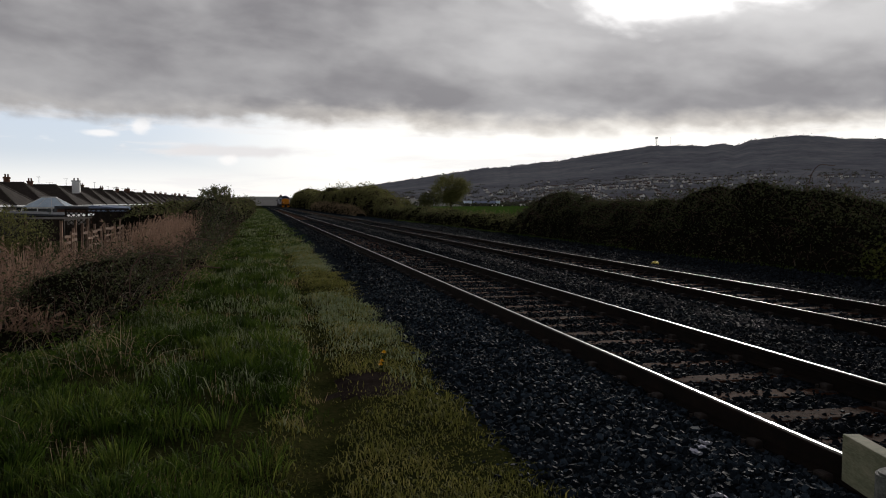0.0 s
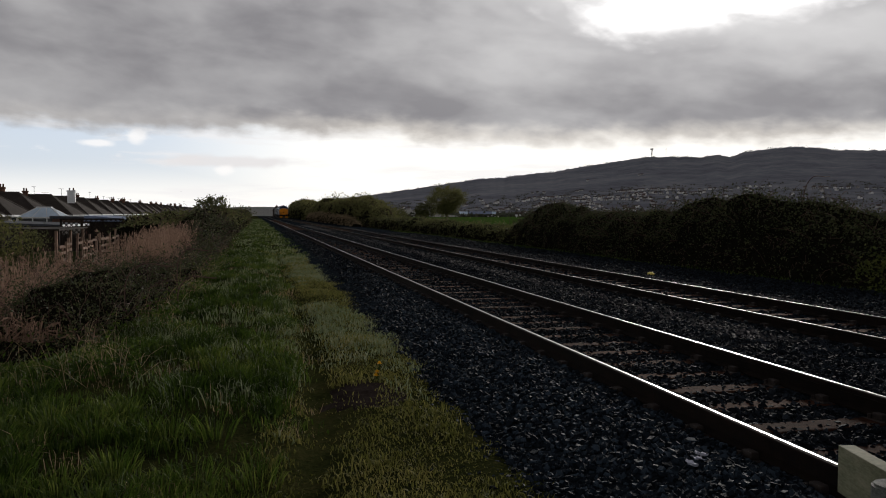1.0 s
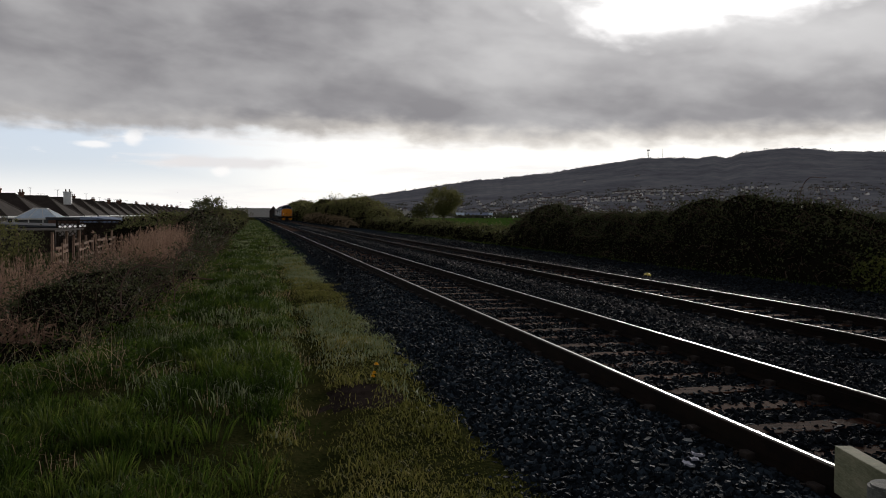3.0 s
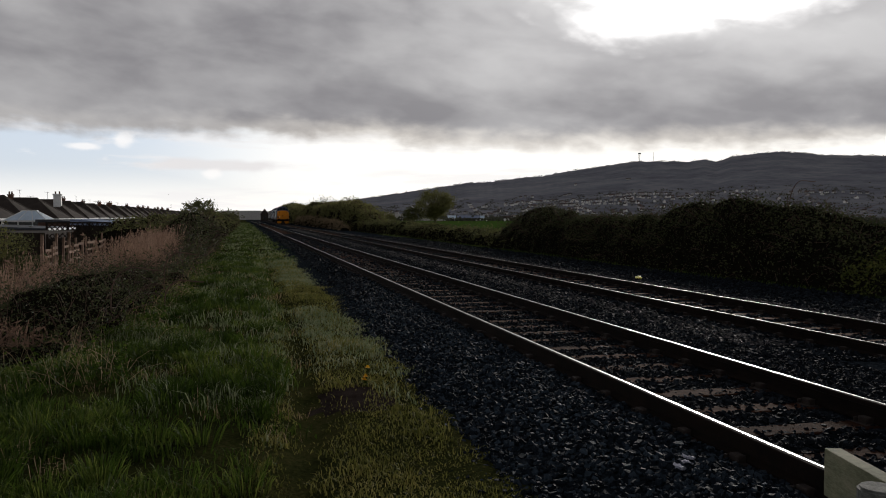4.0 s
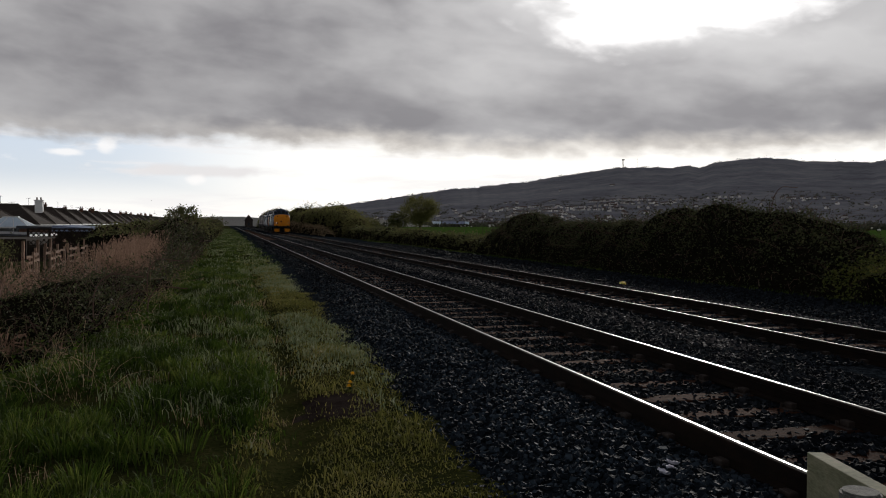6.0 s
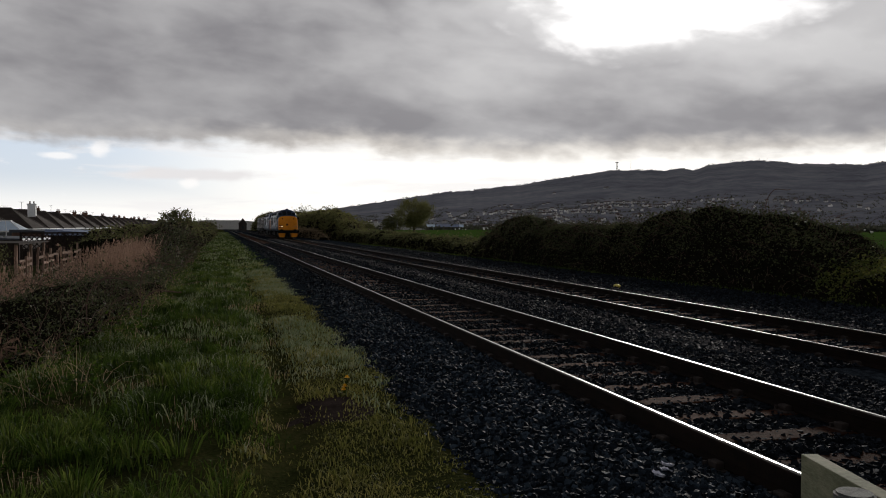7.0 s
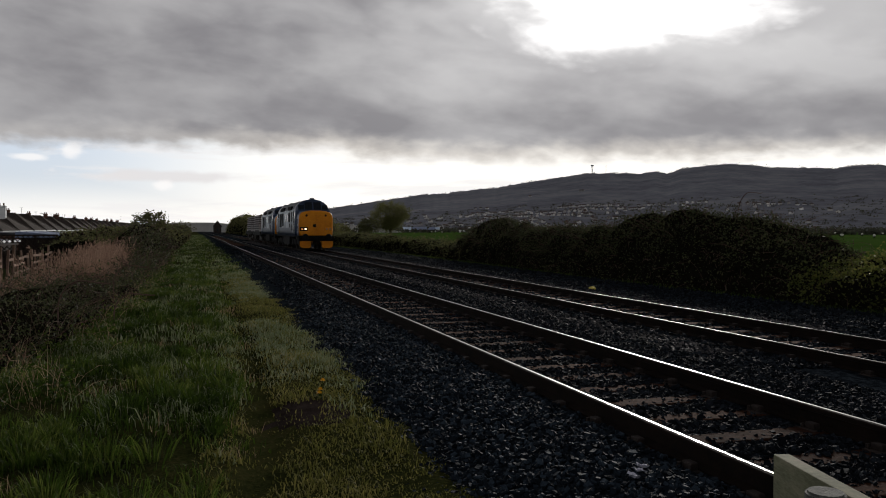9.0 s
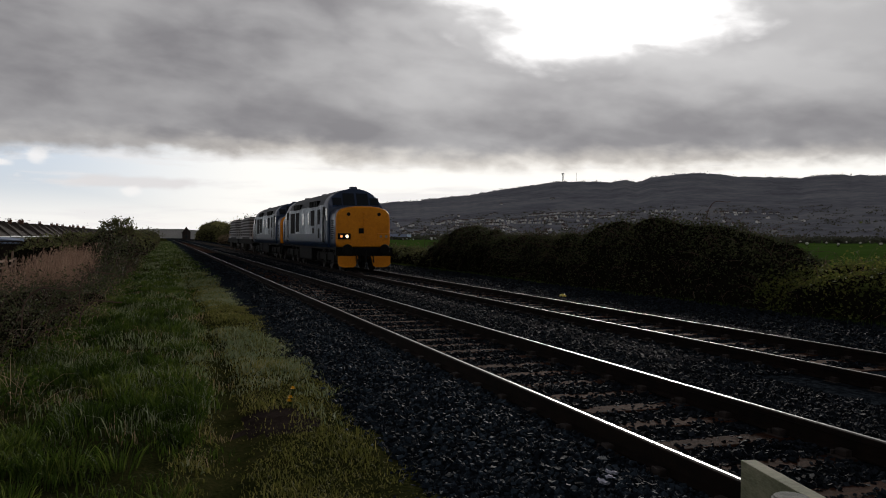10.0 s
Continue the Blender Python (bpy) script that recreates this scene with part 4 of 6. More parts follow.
def build_weeds():
    """Runners and weeds that creep from the thicket over the grass."""
    rng = np.random.default_rng(57)
    n = 16000
    y = 8 + rng.uniform(0, 1, n) ** 1.3 * 34
    x = -1.0 - rng.exponential(0.9, n) + 0.5 * wobble(y * 0.7, y * 0.3, 2.0)
    ok = (wobble(x * 1.5, y * 1.1, 5.0) + rng.uniform(-0.5, 0.5, n) > 0.05) & (x > -0.35 * y)
    x, y = x[ok], y[ok]
    p = np.stack([x, y, land(x, y) + np.abs(rng.normal(0.1, 0.1, len(x))) * (1 + 0.6 * wobble(x * 2, y * 2, 1.0))], 1)
    v, f = leaf_cloud(p, 0.04 + 0.001 * y, rng)
    tagged(raw("creeping_weeds", v, f, GRASS), "grey-green weeds and bramble runners creeping over the grass", "weeds", kind="stuff")
    k = rng.integers(0, len(p), 900)
    tip = p[k] + rng.normal(0, 0.2, (900, 3)) * np.array([1, 1, 0.4]) + np.array([0, 0, 0.15])
    base = p[k].copy()
    base[:, 2] = land(base[:, 0], base[:, 1])
    v, f = wisps(base, tip, np.full(900, 0.005), rng, 0.1)
    tagged(raw("dead_runners", v, f, STRAW), "dead pale stalks and runners in the grass", "weeds", kind="stuff")


build_weeds()

# ---- trees ----


def tree(name, m, height, spread, leaf_mat, leaves, leaf, label, seed, trunk=0.2, low=0.25):
    """Tapered trunk, forked limbs, and a crown of many small leaves about the twigs."""
    rng = np.random.default_rng(seed)
    ob = thing(name, m, label=label, category="tree")
    bm = bmesh.new()
    ends = []
    segs = []

    def grow(p, d, length, r, level):
        q = p + d * length
        tube(bm, p, q, r, r * 0.7, 7 if level < 2 else 4, False)
        segs.append((p, q, level))
        if level == 4:
            ends.append(q)
            return
        for i in range(3 if level else 5):
            a = rng.uniform(0, math.tau)
            e = Vector((math.cos(a), math.sin(a), rng.uniform(0.15, 0.9))).normalized()
            grow(q, (d * 0.55 + e * 0.8).normalized(), length * rng.uniform(0.58, 0.8), r * 0.62, level + 1)
    grow(Vector((0, 0, -0.1)), Vector((0.03, 0.0, 1)).normalized(), height * low, height * trunk * 0.1, 0)
    part("trunk", bm, BARK, ob)
    pts = np.array([tuple(e) for e in ends])
    # keep the twigs inside the crown
    c = np.array([0, 0, height * 0.6])
    rel = pts - c
    r = np.linalg.norm(rel / np.array([spread, spread, height * 0.42]), axis=1, keepdims=True)
    pts = c + rel * np.where(r > 1, 1 / r, 1) * rng.uniform(0.85, 1.0, r.shape)
    shell = unit(rng.normal(size=(len(pts), 3))) * np.array([spread, spread, height * 0.4]) * rng.uniform(0.55, 1.0, (len(pts), 1)) + c
    centres = np.concatenate([pts, shell])
    k = rng.integers(0, len(centres), leaves)
    p = centres[k] + rng.normal(0, spread * 0.09, (leaves, 3))
    v, f = leaf_cloud(p, leaf, rng, 0.2, 0.7)
    raw("crown", v, f, leaf_mat, ob, paced=False)
    w = shell[rng.uniform(0, 1, len(shell)) < 0.8]
    mid = c + (w - c) * 0.25 + np.array([0, 0, -height * 0.1])
    v, f = wisps(mid, w, np.full(len(w), height * 0.008), rng, 0.1)
    tagged(raw("twig_mass", v, f, BARK, ob, paced=False), kind="stuff")
    return ob


def bearing(az, r):
    x, y = r * math.sin(radians(az)), r * math.cos(radians(az))
    return x, along(x, y)


def build_trees():
    x, y = bearing(14.6, 175)
    tree("field_tree", pose(x, y, -0.7), 8.4, 5.1, SPRING_LEAF, 22000, 0.24, "rounded field tree just coming into yellow-green leaf", 61, 0.45, 0.2)
    x, y = bearing(12.9, 168)
    tree("small_tree", pose(x, y, -0.7), 4.6, 2.6, DARK_LEAF, 3500, 0.3, "small dark tree by the field hedge", 62, 0.4, 0.2)
    x, y = bearing(10.6, 160)
    tree("small_tree", pose(x, y, -0.7), 3.2, 2.8, SPRING_LEAF, 3000, 0.3, "low rounded shrub in green leaf", 63, 0.4, 0.15)
    x, y = bearing(9.2, 165)
    tree("small_tree", pose(x, y, -0.7), 3.6, 2.6, DARK_LEAF, 3000, 0.3, "low dark shrub beside the hedge", 64, 0.4, 0.15)
    x, y = bearing(-2.95, 60)
    tree("hedge_tree", pose(x, y, 0.2), 2.5, 1.4, DARK_LEAF, 8000, 0.12, "dense dark thorn bush standing above the hedge", 65, 0.35, 0.12)
    x, y = bearing(-0.9, 95)
    tree("hedge_tree", pose(x, y, -0.4), 2.8, 1.6, DARK_LEAF, 900, 0.17, "thin sparse thorn bush in the hedge", 66, 0.35, 0.15)
    for i, (az, r, h, s) in enumerate([(5.9, 178, 7.4, 2.2), (6.6, 176, 7.2, 2.4), (7.9, 160, 6.8, 2.2), (8.4, 158, 6.4, 1.8)]):
        x, y = bearing(az, r)
        tree("bare_tree", pose(x, y, -0.7), h, s, DARK_LEAF, 700, 0.26, "thin tree in early bud behind the shrubs", 70 + i, 0.3, 0.25)


build_trees()

# ---- bungalows behind the gardens ----


def build_bungalow():
    """Hipped bungalow, its ridge square to the railway; x points away from the line."""
    ob = thing("bungalow", label="pale rendered bungalow with a brown hipped tile roof", category="house", group="row of bungalows")
    bm = bmesh.new()
    box(bm, -7, 7, -4.6, 4.6, 0, 2.45)
    part("wall", bm, RENDER, ob)
    bm = bmesh.new()
    e = [bm.verts.new(p) for p in ((-7.5, -5.2, 2.35), (7.5, -5.2, 2.35), (7.5, 5.2, 2.35), (-7.5, 5.2, 2.35))]
    r = [bm.verts.new(p) for p in ((-3.6, 0, 5.25), (3.6, 0, 5.25))]
    g = [bm.verts.new(v.co + Vector((0, 0, -0.14))) for v in e]
    for q in ((e[0], e[1], r[1], r[0]), (e[2], e[3], r[0], r[1]), (e[1], e[2], r[1]), (e[3], e[0], r[0])):
        bm.faces.new(q)
    for i in range(4):
        bm.faces.new((e[i], g[i], g[(i + 1) % 4], e[(i + 1) % 4]))
    bm.faces.new(g)
    roof = part("roof", bm, TILE, ob)
    bm = bmesh.new()
    tube(bm, (-3.7, 0, 5.27), (3.7, 0, 5.27), 0.13, sides=6)
    for a, b in (((3.6, 0, 5.25), (7.5, -5.2, 2.37)), ((3.6, 0, 5.25), (7.5, 5.2, 2.37)), ((-3.6, 0, 5.25), (-7.5, -5.2, 2.37)), ((-3.6, 0, 5.25), (-7.5, 5.2, 2.37))):
        tube(bm, a, b, 0.11, sides=6)
    part("ridge_tiles", bm, TILE_EDGE, roof, "paler ridge and hip tiles")
    bm = bmesh.new()
    box(bm, -7.6, 7.6, -5.3, -5.2, 2.15, 2.35)
    box(bm, 7.5, 7.6, -5.2, 5.2, 2.15, 2.35)
    part("gutter", bm, WHITE, roof, "white gutter board")
    for y in (-2.4, 2.2):
        bm = bmesh.new()
        box(bm, 6.98, 7.06, y - 0.9, y + 0.9, 0.9, 2.1, 0.01)
        w = part("window", bm, WHITE, ob)
        bm = bmesh.new()
        for s in (-1, 1):
            box(bm, 7.062, 7.07, y + s * 0.43 - 0.36, y + s * 0.43 + 0.36, 1.0, 2.0)
        part("pane", bm, FARGLASS, w)
    return ob


def chimney_stack(name, m, w, h, mat, label):
    ob = thing(name, m, label=label, category="chimney", group="chimneys on the bungalows")
    bm = bmesh.new()
    box(bm, -w / 2, w / 2, -w * 0.35, w * 0.35, -0.9, h, 0.02)
    box(bm, -w / 2 - 0.07, w / 2 + 0.07, -w * 0.35 - 0.07, w * 0.35 + 0.07, h - 0.22, h, 0.02)
    part("stack", bm, mat, ob)
    for s in (-0.5, 0.5):
        bm = bmesh.new()
        tube(bm, (s * w * 0.5, 0, h), (s * w * 0.5, 0, h + 0.4), 0.12, 0.1, 8)
        part("chimney_pot", bm, POT, ob)
    return ob


def aerial(m, h, turn):
    ob = thing("television_aerial", m @ pose(0, 0, 0, 0, 0, turn), label="thin metal television aerial on a roof mast", category="aerial", group="aerials on the bungalows")
    bm = bmesh.new()
    tube(bm, (0, 0, -0.4), (0, 0, h), 0.03, sides=5)
    part("mast", bm, WIRE, ob)
    bm = bmesh.new()
    tube(bm, (-0.6, 0, h), (0.6, 0, h), 0.025, sides=5)
    for i in range(6):
        x = -0.55 + i * 0.2
        tube(bm, (x, -0.26 + i * 0.02, h), (x, 0.26 - i * 0.02, h), 0.015, sides=4)
    part("antenna", bm, WIRE, ob)
    return ob


GARDEN_Z = -1.25


def build_houses():
    rng = random.Random(8)
    first = build_bungalow()
    at = []
    for i in range(24):
        m = spot(-33.0 + rng.uniform(-0.5, 0.5), 84 + i * 12.2, GARDEN_Z + rng.uniform(-0.06, 0.06))
        if i == 0:
            first.matrix_basis = m
        else:
            copy_thing(first, m)
        at.append(m)
    stack = chimney_stack("chimney", at[0] @ pose(1.2, 0.4, 5.2), 0.68, 0.7, BRICK, "brown brick chimney with two clay pots")
    for i, m in enumerate(at[1:], 1):
        if i in (4,):
            continue
        copy_thing(stack, m @ pose(rng.choice((-1.8, 0.2, 1.5, 2.6)), rng.uniform(-0.5, 0.5), 5.1 + rng.uniform(-0.1, 0.25)))
    chimney_stack("chimney", at[4] @ pose(4.4, -1.6, 3.9), 1.15, 2.3, WHITE, "tall white-rendered chimney with two clay pots")
    for i, m in enumerate(at):
        if rng.random() < 0.85:
            aerial(m @ pose(rng.uniform(-3, 3), rng.uniform(-0.4, 0.4), 5.3), rng.uniform(0.7, 1.3), rng.uniform(0, 180))
    # further rows as plain roofs running on to the end of the street
    for i in range(8):
        copy_thing(first, spot(-33, 84 + 24 * 12.2 + i * 13.5, GARDEN_Z))


build_houses()


def shed(m, w, d, h, label, wall, roof_mat, pitch=0.35):
    ob = thing("garden_shed", m, label=label, category="shed")
    bm = bmesh.new()
    box(bm, -w / 2, w / 2, -d / 2, d / 2, 0, h)
    part("wall", bm, wall, ob)
    bm = bmesh.new()
    prism(bm, [(-w / 2 - 0.2, h + 0.012), (w / 2 + 0.2, h - 0.06 + 0.012), (w / 2 + 0.2, h + 0.05), (-w / 2 - 0.2, h + pitch)], "y", -d / 2 - 0.2, d / 2 + 0.2)
    part("roof", bm, roof_mat, ob)
    bm = bmesh.new()
    box(bm, w / 2 + 0.205, w / 2 + 0.24, -d / 2 - 0.2, d / 2 + 0.2, h - 0.12, h + 0.06)
    part("fascia", bm, WHITE, ob, "white fascia board")
    return ob


def conservatory(m):
    ob = thing("conservatory", m, label="white-framed conservatory with a pale blue pitched sheet roof", category="conservatory")
    w, d = 2.2, 2.2
    bm = bmesh.new()
    box(bm, -w, w, -d, d, 0, 0.6)
    part("base_wall", bm, RENDER, ob)
    bm = bmesh.new()
    for x in (-w, -w / 3, w / 3, w):
        for y in (-d, d):
            box(bm, x - 0.05, x + 0.05, y - 0.05, y + 0.05, 0.6, 2.1)
    for y in (-d / 3, d / 3):
        for x in (-w, w):
            box(bm, x - 0.05, x + 0.05, y - 0.05, y + 0.05, 0.6, 2.1)
    box(bm, -w - 0.1, w + 0.1, -d - 0.1, d + 0.1, 2.1, 2.25)
    part("frame", bm, WHITE, ob)
    bm = bmesh.new()
    box(bm, -w + 0.06, w - 0.06, -d + 0.01, -d + 0.03, 0.62, 2.08)
    box(bm, w - 0.03, w - 0.01, -d + 0.06, d - 0.06, 0.62, 2.08)
    part("glazing", bm, FARGLASS, ob)
    e = [Vector(p) for p in ((-w, -d, 2.255), (w, -d, 2.255), (w, d, 2.255), (-w, d, 2.255))]
    t = [Vector(p) for p in ((-0.7, -0.3, 3.3), (0.7, -0.3, 3.3), (0.7, 0.3, 3.3), (-0.7, 0.3, 3.3))]
    bm = bmesh.new()
    ev, tv = [bm.verts.new(p) for p in e], [bm.verts.new(p) for p in t]
    for i in range(4):
        bm.faces.new((ev[i], ev[(i + 1) % 4], tv[(i + 1) % 4], tv[i]))
    bm.faces.new(tv)
    roof = part("roof", bm, POLY, ob, "pale blue translucent roof sheets")
    for i in range(4):
        j = (i + 1) % 4
        for q, r in ((0.0, 0.06), (0.33, 0.035), (0.67, 0.035)):
            bm = bmesh.new()
            tube(bm, e[i].lerp(e[j], q), t[i].lerp(t[j], q), r, sides=6)
            part("glazing_bar", bm, WHITE, roof, "white glazing bar")
    bm = bmesh.new()
    box(bm, -0.8, 0.8, -0.36, 0.36, 3.28, 3.4, 0.03)
    part("ridge_cap", bm, WHITE, roof, "white ridge cap")
    return ob


def build_gardens():
    # boundary fence of upright posts and rails
    fence = thing("garden_fence", label="weathered post and rail garden fence with missing boards", category="fence")
    rng = random.Random(4)
    for i in range(26):
        y = 36 + i * 1.15
        h = rng.uniform(1.25, 1.75)
        bm = bmesh.new()
        box(bm, -0.05, 0.05, -0.05, 0.05, 0, h, 0.008)
        p = part("post", bm, FENCE_WOOD, fence)
        p.matrix_basis = spot(-8.4 + rng.uniform(-0.05, 0.05), y, GARDEN_Z - 0.05, rng.uniform(-3, 3), rng.uniform(-3, 3), 0)
        if rng.random() < 0.85:
            for z in (0.45, 0.85, 1.15):
                if rng.random() < 0.8:
                    bm = bmesh.new()
                    box(bm, -0.015, 0.015, 0, 1.256, z - 0.06, z + 0.06)
                    b = part("rail_board", bm, FENCE_WOOD, fence)
                    b.matrix_basis = spot(-8.34, y, GARDEN_Z + rng.uniform(-0.05, 0.05), rng.uniform(-2, 2), 0, 0)
    # trellis screen with dark posts
    tr = thing("trellis_screen", pose(-10.4, 58.0, GARDEN_Z + 0.05, 0, 0, 10), label="dark diamond trellis screen between tall posts", category="trellis")
    for x in (-1.9, -0.65, 0.65, 1.9):
        bm = bmesh.new()
        box(bm, x - 0.07, x + 0.07, -0.06, 0.06, 0, 2.2, 0.01)
        part("post", bm, DARK_WOOD, tr)
    for s in (-1, 1):
        for i in range(-4, 15):
            x = -1.9 + i * 0.3
            ends = []
            for z in (1.1, 2.12):
                q = x + (z - 1.1) * s * 0.95 + (0 if s > 0 else 0.95)
                ends.append((q, z))
            (xa, za), (xb, zb) = ends
            lo, hi = min(xa, xb), max(xa, xb)
            if hi < -1.8 or lo > 1.8:
                continue
            ta, tb = ((max(-1.85, min(1.85, xa)) - xa) / (xb - xa), (max(-1.85, min(1.85, xb)) - xa) / (xb - xa))
            bm = bmesh.new()
            tube(bm, (xa + (xb - xa) * ta, 0.02 * s, za + (zb - za) * ta), (xa + (xb - xa) * tb, 0.02 * s, za + (zb - za) * tb), 0.03, sides=4)
            part("lath", bm, DARK_WOOD, tr)
    for z in (1.1, 2.15):
        bm = bmesh.new()
        box(bm, -1.9, 1.9, -0.03, 0.03, z - 0.05, z + 0.05)
        part("rail_board", bm, DARK_WOOD, tr)
    bm = bmesh.new()
    box(bm, -1.84, 1.84, -0.02, 0.02, 0.05, 1.04)
    part("panel", bm, DARK_WOOD, tr)
    # pergola beams before the trellis
    pg = thing("pergola", spot(-11.0, 43, GARDEN_Z), label="grey flat-topped timber pergola by the fence", category="pergola")
    for x in (-1.6, 1.6):
        for y in (-3.2, 0, 3.2):
            bm = bmesh.new()
            box(bm, x - 0.06, x + 0.06, y - 0.06, y + 0.06, 0, 1.75)
            part("post", bm, FENCE_WOOD, pg)
    bm = bmesh.new()
    box(bm, -1.8, 1.8, -3.5, 3.5, 1.75, 1.83)
    part("roof_panel", bm, DARK_WOOD, pg)
    x, y = bearing(-13.9, 96)
    conservatory(pose(x, y, GARDEN_Z - 0.1))
    x, y = bearing(-8.6, 72)
    shed(pose(x, y, GARDEN_Z), 5.0, 11.0, 1.9, "long low outbuilding with a blue-grey felt roof", DARK_WOOD, BLUE_FELT, 0.5)
    x, y = bearing(-14.4, 62)
    shed(pose(x, y, GARDEN_Z), 5.0, 9.0, 1.75, "low outbuilding with a flat dark roof", DARK_WOOD, ROOF_GREY, 0.25)
    x, y = bearing(-10.6, 92)
    shed(pose(x, y, GARDEN_Z), 6.0, 16.0, 2.0, "flat-roofed white-edged house extension", BRICK, ROOF_GREY, 0.3)
    x, y = bearing(-16.6, 37)
    tree("garden_shrub", pose(x, y, GARDEN_Z), 2.5, 1.5, SPRING_LEAF, 3500, 0.1, "leafy garden shrub behind the fence end", 81, 0.35, 0.12)
    x, y = bearing(-15.4, 40)
    tree("garden_shrub", pose(x, y, GARDEN_Z), 2.1, 1.4, DARK_LEAF, 2500, 0.1, "dark garden shrub behind the fence end", 82, 0.35, 0.12)
    # concrete wall stub at the garden corner
    ob = thing("garden_wall", spot(-8.75, 28.6, GARDEN_Z - 0.1), label="pale concrete garden wall end with a coping", category="wall")
    bm = bmesh.new()
    box(bm, -1.2, 0.0, -0.12, 0.12, 0, 1.0, 0.02)
    part("panel", bm, CONCRETE, ob)
    bm = bmesh.new()
    box(bm, -1.25, 0.05, -0.17, 0.17, 1.0, 1.08, 0.015)
    part("coping", bm, CONCRETE, ob)


build_gardens()

# ---- end of the line: overbridge and gabled houses ----


def build_far_end():
    ob = thing("road_embankment", spot(1.0, 428, 0), label="grey walled road embankment at the far end of the line", category="embankment")
    bm = bmesh.new()
    prism(bm, [(-60, -0.8), (120, -0.8), (90, 3.4), (6, 4.2), (-6, 4.2), (-50, 3.2)], "y", -3, 3)
    part("wall", bm, CONCRETE, ob)
    bm = bmesh.new()
    prism(bm, [(-20, 3.9), (20, 3.9), (9, 4.8), (-9, 4.8)], "y", -3.3, -3.02)
    part("parapet", bm, CONCRETE, ob)
    for x, y, w, h, e, label in ((9.6, 332, 3.2, 5.4, 3.2, "tall dark gabled brick house by the railway"), (-3.4, 300, 4.0, 3.7, 2.0, "small gabled roof by the path end")):
        g = thing("gabled_house", spot(x, y, -0.7), label=label, category="house")
        bm = bmesh.new()
        prism(bm, [(-w / 2, 0), (w / 2, 0), (w / 2, e), (0, h - 0.1), (-w / 2, e)], "y", -3, 3)
        part("wall", bm, TILE, g)
        for s in (-1, 1):
            bm = bmesh.new()
            prism(bm, [(0, h + 0.02), (0, h + 0.18), (s * (w / 2 + 0.3), e - 0.1), (s * (w / 2 + 0.3), e - 0.28)], "y", -3.3, 3.3)
            part("roof", bm, TILE, g)
        bm = bmesh.new()
        box(bm, -0.4, 0.4, -3.05, -3.0, 1.0, 2.2)
        part("window", bm, FARGLASS, g)


build_far_end()

# ---- town under the hill ----


